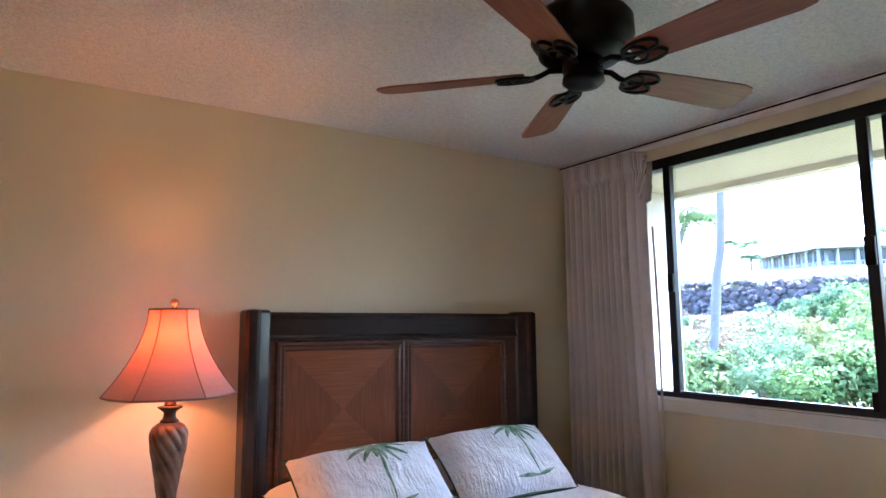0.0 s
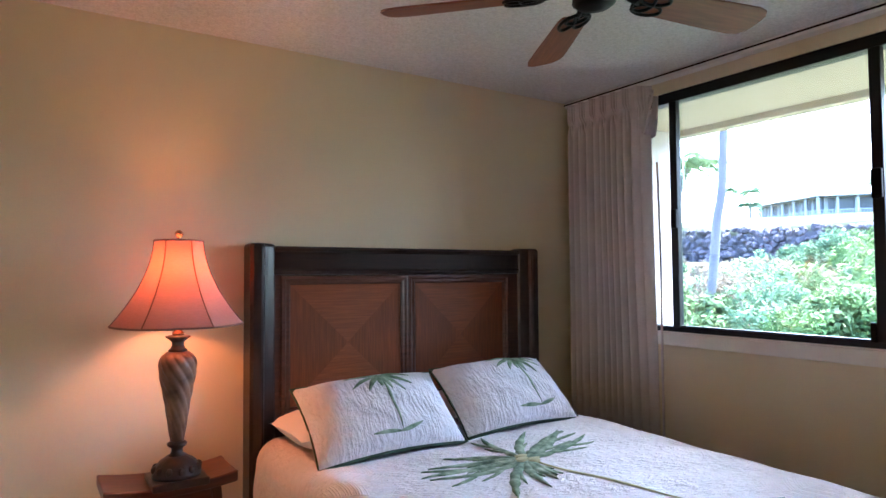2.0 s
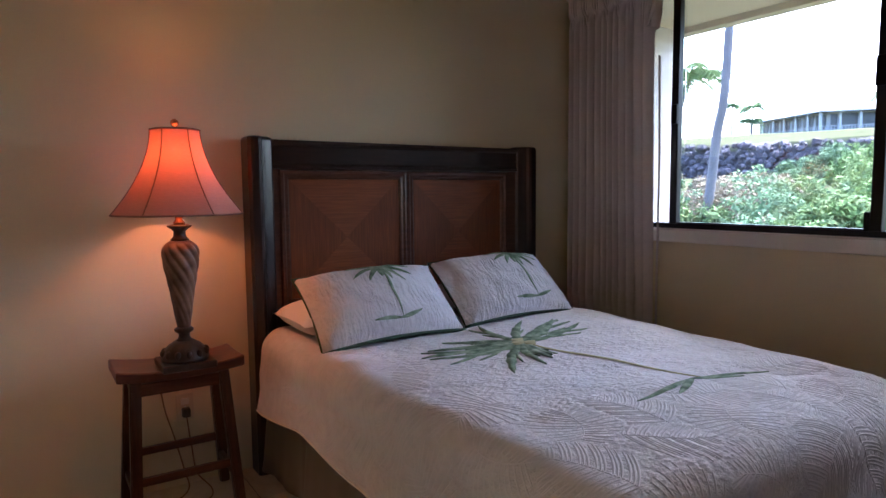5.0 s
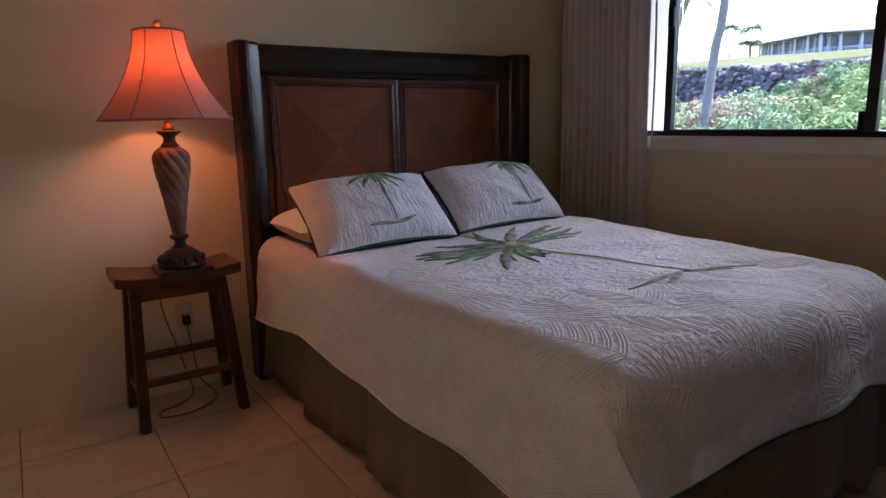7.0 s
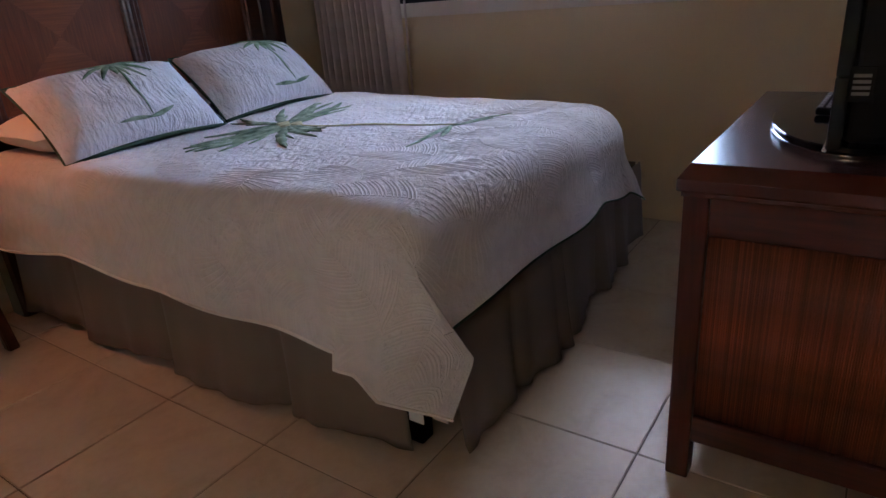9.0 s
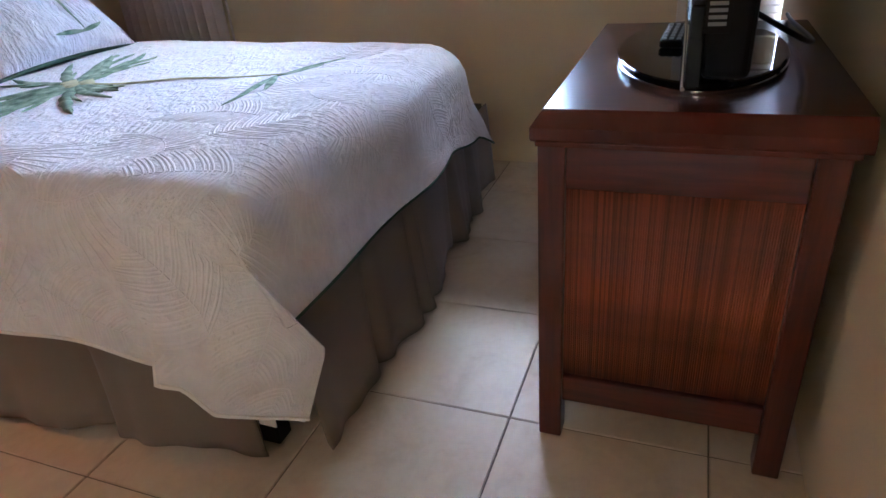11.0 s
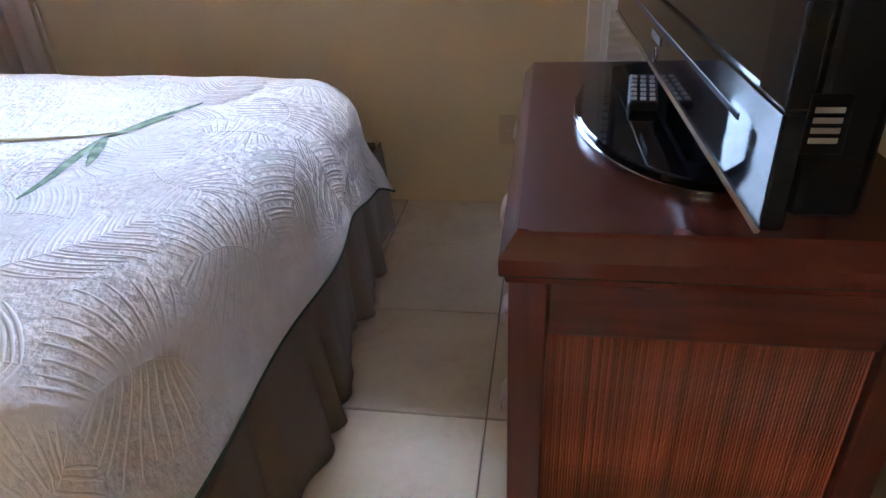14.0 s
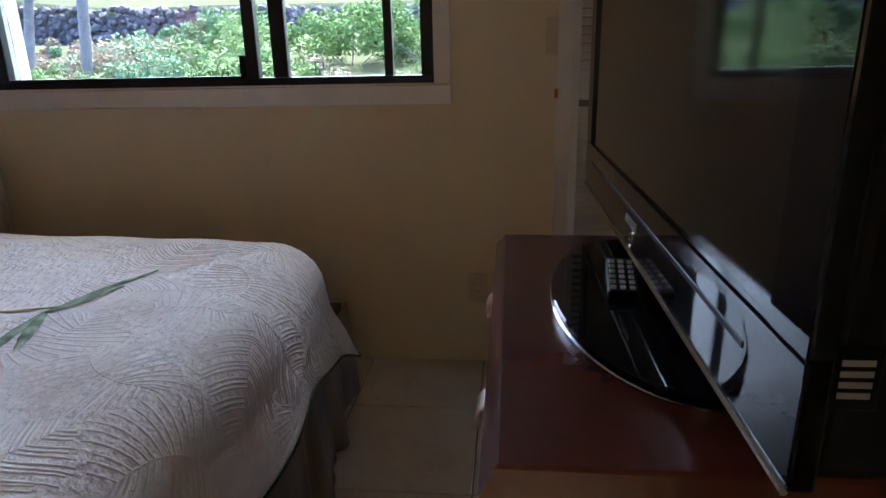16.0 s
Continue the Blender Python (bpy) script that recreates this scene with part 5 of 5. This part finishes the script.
def remote():
    r = thing("remote_control", "black remote control with pale keys lying on the television stand", "remote control", (-1.225, -2.784, DZ + 0.031))
    r.rotation_euler = (0, radians(-8), radians(-6))
    part("case", box((-0.062, -0.024, -0.002), (0.062, 0.024, 0.014), 0.005, 3), m_tvside, r)
    part("battery_bulge", box((0.0, -0.024, -0.018), (0.055, 0.024, 0.0), 0.004), m_tvside, r)
    me = mesh_of("key", box((-0.0058, -0.0048, 0), (0.0058, 0.0048, 0.003), 0.0015, 1), m_key)
    for i in range(6):
        for j in range(3):
            k = new("key", me)
            k.parent, k.location = r, (-0.048 + i * 0.0185, -0.0150 + j * 0.0150, 0.0135)


remote()


# ---------------------------------------------------------------- ceiling fan
def ceiling_fan():
    FX, FY = -1.500, -1.588
    f = thing("ceiling_fan", "black ceiling fan with five brown wooden blades, at rest", "ceiling fan", (FX, FY, 0))
    part("canopy", lathe([(0.075, CEIL), (0.078, 2.405), (0.070, 2.385), (0.03, 2.37)], 32), m_black, f, smooth=True)
    part("motor_housing", lathe([(0.03, 2.375), (0.10, 2.365), (0.135, 2.345), (0.150, 2.325), (0.152, 2.272), (0.140, 2.252), (0.128, 2.238), (0.130, 2.226), (0.112, 2.212), (0.06, 2.206)], 48), m_black, f, "black motor housing", True)
    part("switch_cup", lathe([(0.060, 2.212), (0.060, 2.172), (0.048, 2.165), (0.060, 2.157), (0.062, 2.141), (0.050, 2.131), (0.02, 2.127)], 32), m_black, f, smooth=True)
    BLZ = 2.172
    for k in range(5):
        a = radians(133 - 72 * k)
        m = Matrix.Rotation(a, 4, "Z")
        pitch = Matrix.Rotation(radians(-13), 4, "X")
        # blade outline with a narrow root and clipped tip corners
        out = [(0.172, 0.046), (0.20, 0.053), (0.45, 0.066), (0.575, 0.070), (0.612, 0.062), (0.632, 0.040), (0.636, 0.0)]
        pts = out + [(x, -y) for x, y in out[-2::-1]]
        bm = bmesh.new()
        fc = bm.faces.new([bm.verts.new((x, y, 0)) for x, y in pts])
        g = bmesh.ops.extrude_face_region(bm, geom=[fc])
        for v in g["geom"]:
            if isinstance(v, bmesh.types.BMVert):
                v.co.z += 0.006
        bmesh.ops.recalc_face_normals(bm, faces=bm.faces)
        bl = part("blade", bm, m_blade, f, "brown wooden fan blade")
        bl.matrix_local = Matrix.Translation((0, 0, BLZ)) @ m @ pitch
        # scrolled iron bracket: three loops
        bm = bmesh.new()
        for cx, cy, rx, ry in ((0.205, 0.024, 0.052, 0.024), (0.205, -0.024, 0.052, 0.024), (0.178, 0.0, 0.034, 0.036)):
            tube([(cx + rx * math.cos(q / 20 * 2 * math.pi), cy + ry * math.sin(q / 20 * 2 * math.pi), -0.006) for q in range(20)], 0.0055, 6, bm, True)
        br = part("blade_bracket", bm, m_black, f, "black looped iron bracket", True)
        br.matrix_local = Matrix.Translation((0, 0, BLZ)) @ m @ pitch
        arm = part("bracket_arm", tube([(0.06, 0, 0.012), (0.10, 0, 0.014), (0.13, 0, 0.0), (0.16, 0, -0.006)], 0.009, 8), m_black, f, smooth=True)
        arm.matrix_local = Matrix.Translation((0, 0, BLZ)) @ m


ceiling_fan()


# ---------------------------------------------------------------- outside
def terrain(x, y):
    """Level by the house, rising to the stone wall, a terrace above it, hills behind."""
    h = -0.15 + 0.02 * min(max(0, x - 2), 170) + 1.6 * smoothstep(14, 42, x)
    h += (2.65 + 0.03 * min(max(y - 23, -40), 20) * smoothstep(110, 50, x)) * smoothstep(42.6, 43.4, x) + 0.064 * min(max(0, x - 44), 118)
    h += 0.12 * math.sin(x * 0.9 + y * 0.35) * smoothstep(4, 12, x) + 0.25 * math.sin(y * 0.21) * smoothstep(10, 30, x)
    return h


def ground():
    xs = sorted({-400, -100, -40, -10, -4.2, 0.0, 1, 2, 4, 6, 8, 10, 12, 14, 17, 20, 24, 28, 32, 36, 40, 42, 42.6, 42.8, 43.0, 43.2, 43.4, 44, 48, 55, 62, 70, 80, 95, 120, 140, 160, 175, 200, 260, 500, 1500})
    ys = sorted({-1500, -400, -150, -80, -40, -20, *range(-12, 61, 3), 70, 85, 110, 160, 300, 600, 1500})
    bm = bmesh.new()
    grid_mesh(bm, [[(x, y, terrain(x, y) if x > 0.2 else -0.15) for y in ys] for x in xs])
    bmesh.ops.recalc_face_normals(bm, faces=bm.faces)
    structure("ground", bm, m_ground, "dry sloping garden ground", "ground", True)


ground()
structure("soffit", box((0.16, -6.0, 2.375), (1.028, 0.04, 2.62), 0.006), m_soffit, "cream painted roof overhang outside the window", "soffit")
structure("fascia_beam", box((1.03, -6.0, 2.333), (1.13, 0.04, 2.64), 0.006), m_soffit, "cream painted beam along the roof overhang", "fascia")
structure("wing_wall", box((0.16, 0.045, -0.2), (1.14, 0.25, 2.62)), m_ext, "white painted outside wall beside the window", "wall")


def shrub(at, size, n, mat, label, seed, leaf=0.09, name="shrub"):
    """A bush: short stems and a crown of single leaves gathered in uneven clumps."""
    r = random.Random(seed)
    s = thing(name, label, "shrub", at)
    verts, faces = [], []
    clumps = []
    for _ in range(max(9, int(n / 150))):
        a, q = r.uniform(0, 2 * math.pi), math.sqrt(r.random())
        clumps.append((size[0] / 2 * q * math.cos(a) * 0.85, size[1] / 2 * q * math.sin(a) * 0.85, size[2] * r.uniform(0.25, 0.95) * (1 - 0.45 * q * q), r.uniform(0.18, 0.34) * min(size)))
    for _ in range(n):
        cx, cy, cz, cr = r.choice(clumps)
        d = Vector((r.gauss(0, 1), r.gauss(0, 1), r.gauss(0.2, 1))).normalized() * cr * r.uniform(0.6, 1.12)
        c = Vector((cx, cy, max(0.05, cz + d.z))) + Vector((d.x, d.y, 0))
        u = Vector((r.gauss(0, 1), r.gauss(0, 1), r.gauss(0, 0.7))).normalized()
        w = u.cross(d.normalized() + Vector((0.01, 0.02, 0.03))).normalized()
        L = 0.72 * leaf * r.uniform(0.6, 1.3)
        k = len(verts)
        verts += [c - u * L, c + w * L * 0.42, c + u * L, c - w * L * 0.42]
        faces.append((k, k + 1, k + 2, k + 3))
    me = bpy.data.meshes.new("foliage")
    me.from_pydata([tuple(v) for v in verts], [], faces)
    me.materials.append(mat)
    o = new("foliage", me)
    o.parent = s
    bm = bmesh.new()
    for cx, cy, cz, cr in clumps[:7]:
        tube([(cx * 0.15, cy * 0.15, -0.1), (cx * 0.6, cy * 0.6, cz * 0.5), (cx, cy, cz)], [0.022, 0.014, 0.006], 5, bm)
    part("stems", bm, m_bark, s)
    return s


def along(x, slope, eye=(-2.868, -2.872)):
    """y at a distance x out of the window, on a line of that slope."""
    return eye[1] + slope * (x - eye[0])


SHRUBS = [
    # x, slope, top z, width, leaves, material, leaf size, label
    (7.2, 0.735, 1.05, 1.7, 1500, m_leaf_y, 0.11, "bright yellow-green leafy shrub outside the window"),
    (8.6, 0.640, 1.25, 2.0, 1500, m_leaf_r, 0.08, "dusty pink-brown flowering shrub"),
    (8.2, 0.575, 1.15, 2.2, 1800, m_leaf_g, 0.08, "grey-green hedge shrub outside the window"),
    (8.0, 0.500, 1.05, 2.2, 1800, m_leaf, 0.08, "dark green hedge shrub outside the window"),
    (8.8, 0.440, 1.25, 2.2, 1800, m_leaf_y, 0.09, "yellow-green hedge shrub outside the window"),
    (9.0, 0.385, 1.30, 2.2, 1600, m_leaf, 0.09, "green hedge shrub outside the window"),
    (12.0, 0.600, 1.55, 3.0, 1500, m_leaf_g, 0.10, "pale grey-green shrub behind the hedge"),
    (13.0, 0.430, 1.75, 3.4, 1500, m_leaf_y, 0.11, "light green shrub behind the hedge"),
    (12.5, 0.300, 1.40, 1.6, 900, m_leaf_r, 0.09, "dry straw-coloured shrub on bare ground"),
    (10.0, 0.200, 0.95, 1.3, 900, m_leaf, 0.08, "low green shrub by the path"),
    (6.5, 0.105, 1.05, 0.9, 700, m_leaf_y, 0.07, "low yellow-flowered shrub by the window"),
    (14.0, 0.070, 2.10, 3.0, 1400, m_leaf, 0.10, "green shrub at the slope's foot"),
    (26.0, 0.530, 2.65, 5.0, 1600, m_leaf_g, 0.16, "round green shrub on the slope below the wall"),
    (27.0, 0.445, 3.10, 6.0, 1800, m_leaf_g, 0.16, "large green shrub on the slope"),
    (24.0, 0.360, 2.95, 6.0, 1800, m_leaf, 0.16, "large green bush on the slope"),
    (24.0, 0.250, 3.20, 7.0, 2000, m_leaf, 0.16, "large green tree-like bush on the slope"),
    (24.0, 0.120, 3.40, 7.0, 2000, m_leaf, 0.16, "large green tree-like bush on the slope"),
    (25.0, -0.02, 3.60, 7.0, 1800, m_leaf, 0.16, "large green bush on the slope"),
    (18.0, 0.700, 1.75, 4.0, 1200, m_leaf_r, 0.12, "dry brown shrub on the slope"),
    (22.0, 0.640, 1.85, 4.5, 1200, m_leaf_r, 0.12, "dry brown shrub on the slope"),
    (28.0, 0.760, 2.15, 6.0, 1300, m_leaf_r, 0.15, "dry straw-coloured shrub below the stone wall"),
    (29.0, 0.650, 2.10, 6.0, 1300, m_leaf_g, 0.15, "dusty green shrub below the stone wall"),
    (20.0, 0.500, 1.70, 4.0, 1200, m_leaf_g, 0.12, "dusty green shrub on the slope"),
    (19.0, 0.560, 2.00, 4.0, 1200, m_leaf_r, 0.12, "dry brown shrub on the slope"),
]
for i, (x, sl, top, w, n, mt, lf, lb) in enumerate(SHRUBS):
    y = along(x, sl)
    g = terrain(x, y)
    shrub((x, y, g), (w, w, top - g), int(n * 1.9), mt, lb, 20 + i, lf)


def frond(bm, start, way, length, droop, n=22, width=0.5, seed=0):
    r = random.Random(seed)
    p = Vector(start)
    d = Vector(way).normalized()
    side = d.cross(Vector((0, 0, 1))).normalized()
    pts = []
    for i in range(n + 1):
        t = i / n
        pts.append(p + d * length * t + Vector((0, 0, -droop * t * t * length)))
    tube(pts, [0.03 * (1 - t / (n + 1)) + 0.006 for t in range(n + 1)], 4, bm)
    for i in range(2, n):
        t = i / n
        L = width * math.sin(math.pi * (0.15 + 0.8 * t)) * r.uniform(0.85, 1.1)
        for s in (-1, 1):
            a = pts[i]
            tip = a + side * s * L * 0.75 + d * L * 0.4 + Vector((0, 0, -L * 0.75))
            w = d * (0.026 if length < 3.3 else 0.12)
            v = [bm.verts.new(q) for q in (a - w, a + w, (a + tip) / 2 + w + Vector((0, 0, 0.05)), tip, (a + tip) / 2 - w + Vector((0, 0, 0.05)))]
            bm.faces.new(v)


def palm(line, r0, r1, fronds, length, label, seed, mat=None):
    t = thing("palm_tree", label, "palm tree", line[0])
    base = Vector(line[0])
    pts = [p - base for p in spline(line, 14)]
    n = len(pts)
    rad = [r0 + (r1 - r0) * i / n + 0.012 * (i % 2) * r0 / 0.15 for i in range(n)]
    part("trunk", tube(pts, rad, 14), m_bark, t, "grey ringed palm trunk", True)
    r = random.Random(seed)
    for k in range(fronds):
        bm = bmesh.new()
        a = k / fronds * 2 * math.pi + r.uniform(-0.2, 0.2)
        frond(bm, pts[-1], (math.cos(a), math.sin(a), r.uniform(0.1, 1.3)), length * r.uniform(0.85, 1.1), r.uniform(0.55, 1.05), 13, length * 0.30, k)
        part("frond", bm, mat or m_leaf_g, t)


def py(x, s):
    return along(x, s)


palm([(8.0, py(8, 0.690), terrain(8, 4)), (8.0, py(8, 0.668), 1.05), (8.0, py(8, 0.655), 2.3), (8.0, py(8, 0.640), 3.6), (8.1, py(8, 0.634), 9.0)], 0.088, 0.070, 13, 3.0, "tall leaning palm trunk close outside the window", 3)
palm([(15.0, py(15, 0.780), terrain(15, 11)), (15.2, py(15, 0.760), 2.6), (15.0, py(15, 0.735), 3.7), (14.9, py(15, 0.707), 4.75)], 0.13, 0.09, 16, 1.9, "curved palm with drooping fronds", 8, m_leaf_y)
for s, top, hh in ((0.626, 0.143, 5.0), (0.590, 0.137, 5.0), (0.592, 0.115, 3.0), (0.40, 0.135, 5.0)):
    x = 158
    z = 1.18 + top * (x + 2.87)
    palm([(x, py(x, s), terrain(x, py(x, s))), (x + 0.3, py(x, s) + 0.3, z - hh * 0.8), (x, py(x, s), z - 0.6)], 0.22, 0.15, 16, 4.4, "small distant palm on the hill", int(top * 1000))


def stone_wall():
    """Retaining wall of piled lava stones; 300 stones are single pieces, the rest one body."""
    w = tagged(new("stone_wall"), "dark lava stone retaining wall across the hillside", "stone wall", kind="structure")
    x0 = 42.2
    bm = box((x0 + 0.25, -45, 1.6), (x0 + 1.6, 62, 4.15), 0.0)
    part("wall_core", bm, m_stone, w)
    r = random.Random(11)
    kinds = []
    for k in range(8):
        bm = bmesh.new()
        bmesh.ops.create_icosphere(bm, subdivisions=1, radius=0.5)
        for v in bm.verts:
            v.co *= r.uniform(0.75, 1.2)
        kinds.append(bm)
    meshes = []
    for k, b in enumerate(kinds):
        meshes.append((mesh_of("stone", b.copy(), m_stone_var), [v.co.copy() for v in b.verts], [[v.index for v in f.verts] for f in b.faces]))
    verts, faces = [], []
    count = 0
    y = -40.0
    while y < 60:
        for lvl in range(7):
            sz = r.uniform(0.34, 0.72)
            px, pyy, pz = x0 + r.uniform(-0.1, 0.25) + lvl * 0.05, y + r.uniform(-0.25, 0.25), 2.20 + lvl * (0.375 + 0.0045 * min(max(y - 23, -40), 20)) + r.uniform(-0.12, 0.12)
            me, co, fs = r.choice(meshes)
            e = Euler((r.uniform(0, 6), r.uniform(0, 6), r.uniform(0, 6)))
            if 15.5 < y < 30.5 and count < 290:
                o = new("stone", me)
                o.parent, o.location, o.rotation_euler, o.scale = w, (px, pyy, pz), e, (sz, sz * 1.2, sz)
                count += 1
            else:
                k = len(verts)
                mt = e.to_matrix()
                verts += [tuple(mt @ Vector((c.x * sz, c.y * sz * 1.2, c.z * sz)) + Vector((px, pyy, pz))) for c in co]
                faces += [tuple(i + k for i in f) for f in fs]
        y += 0.42
    for b in kinds:
        b.free()
    me = bpy.data.meshes.new("stones")
    me.from_pydata(verts, [], faces)
    me.materials.append(m_stone_var)
    o = new("stones", me)
    o.parent = w
    tagged(o, kind="stuff")


def stone_var():
    m, nt, p = node_mat("lava_stones")
    info = nt.nodes.new("ShaderNodeObjectInfo")
    g = nt.nodes.new("ShaderNodeNewGeometry")
    f = math_node(nt, "FRACT", math_node(nt, "ADD", info.outputs["Random"], g.outputs["Random Per Island"]))
    c = ramp(nt, f, [(0, (0.018, 0.015, 0.022)), (0.6, (0.060, 0.052, 0.068)), (1, (0.14, 0.12, 0.14))])
    n = noise_tex(nt, coords(nt), 5, 4)
    nt.links.new(mix_col(nt, 0.5, c, ramp(nt, n, [(0.3, (0.016, 0.014, 0.018)), (0.7, (0.11, 0.095, 0.105))])), p.inputs["Base Color"])
    p.inputs["Roughness"].default_value = 0.9
    bump(nt, p, n, 0.5, 0.05)
    return m


m_stone_var = stone_var()
stone_wall()


def far_house():
    """The long white bungalow with a veranda on the hill."""
    x = 160.0
    base, eave = 1.18 + 0.087 * 163, 1.18 + 0.1145 * 163
    c = Vector((x, along(x, 0.485), 0))
    h = thing("hill_house", "white bungalow with railed veranda and grey roof on the hill", "house", (0, 0, 0))
    for nm, way, L, n in (("left", Vector((0.42, 0.9, 0)).normalized(), 26.0, 6), ("right", Vector((0.55, -0.83, 0)).normalized(), 34.0, 8)):
        nrm = Vector((-way.y, way.x, 0))
        if nrm.x > 0:
            nrm = -nrm
        def slab(name, a0, a1, d0, d1, z0_, z1_, mat, par=h):
            bm = bmesh.new()
            pts = [c + way * a + nrm * d for a, d in ((a0, d0), (a1, d0), (a1, d1), (a0, d1))]
            vs = grid_mesh(bm, [[(p.x, p.y, z) for p in pts] for z in (z0_, z1_)], True)
            bm.faces.new(vs[0])
            bm.faces.new(vs[1])
            bmesh.ops.recalc_face_normals(bm, faces=bm.faces)
            return part(name, bm, mat, par)
        slab("house_wall", 0.5, L, -6, -2.2, base - 2.5, eave, m_housewall)
        slab("veranda_floor", 0, L, -2.2, 0.1, base - 1.6, base + 0.25, m_housewall)
        slab("roof_edge", -0.8, L + 0.5, -2.4, 0.8, eave, eave + 0.35, m_housewall)
        for i in range(n):
            a0, a1 = L * i / n, L * (i + 1) / n
            slab("column", a0 - 0.22, a0 + 0.28, -0.4, 0.0, base + 0.25, eave, m_housewall)
            slab("window", a0 + 0.6, a1 - 0.3, -2.19, -2.1, base + 0.5, eave - 0.3, m_houseglass)
            slab("railing", a0 + 0.18, a1 - 0.12, -0.22, -0.12, base + 1.05, base + 1.25, m_housewall)
            for k in range(6):
                q = a0 + 0.18 + (a1 - a0 - 0.3) * (k + 0.5) / 6
                slab("baluster", q - 0.10, q + 0.10, -0.2, -0.14, base + 0.25, base + 0.95, m_housewall)
    bm = bmesh.new()
    a, b = c + Vector((0.42, 0.9, 0)).normalized() * 25, c + Vector((0.55, -0.83, 0)).normalized() * 36
    far = a + (b - c)
    mid = (a + b + c + far) / 4
    lo = [bm.verts.new((p.x, p.y, eave + 0.3)) for p in (c + Vector((-1, 0, 0)), a, far, b)]
    top = bm.verts.new((mid.x, mid.y, eave + 1.9))
    for i in range(4):
        bm.faces.new((lo[i], lo[(i + 1) % 4], top))
    bm.faces.new(lo)
    bmesh.ops.recalc_face_normals(bm, faces=bm.faces)
    part("roof", bm, m_roof, h, "low grey hipped roof")


far_house()


def garden_light(at):
    g = thing("garden_light", "small black square garden light on a post", "garden light", at, "garden path lights")
    z = 0.95
    part("post", box((-0.015, -0.015, -0.2), (0.015, 0.015, z - 0.05), 0.003), m_black, g)
    for lo, hi in (((-0.03, -0.075, z - 0.07), (0.03, 0.075, z - 0.05)), ((-0.03, -0.075, z + 0.05), (0.03, 0.075, z + 0.07)), ((-0.03, -0.075, z - 0.05), (0.03, -0.06, z + 0.05)), ((-0.03, 0.06, z - 0.05), (0.03, 0.075, z + 0.05))):
        part("light_frame", box(lo, hi, 0.002, 1), m_black, g)


for x, s in ((8.5, 0.297), (8.5, 0.187)):
    y = along(x, s, (-2.24, -2.6))
    garden_light((x, y, terrain(x, y)))

# ---------------------------------------------------------------- floor tiles
tile_me = mesh_of("tile", box((-0.2165, -0.2165, -0.009), (0.2165, 0.2165, 0), 0.002, 1), m_tile)
T = 0.437
for i in range(-5, 5):
    for j in range(-5, 7):
        x, y = -1.665 + T * (i + 0.5), -2.504 + T * (j + 0.5)
        if W_X - 0.2 < x < 0.2 and HALL < y < 0.2:
            t = new("tile", tile_me)
            t.parent, t.location = floor, (x, y, 0)
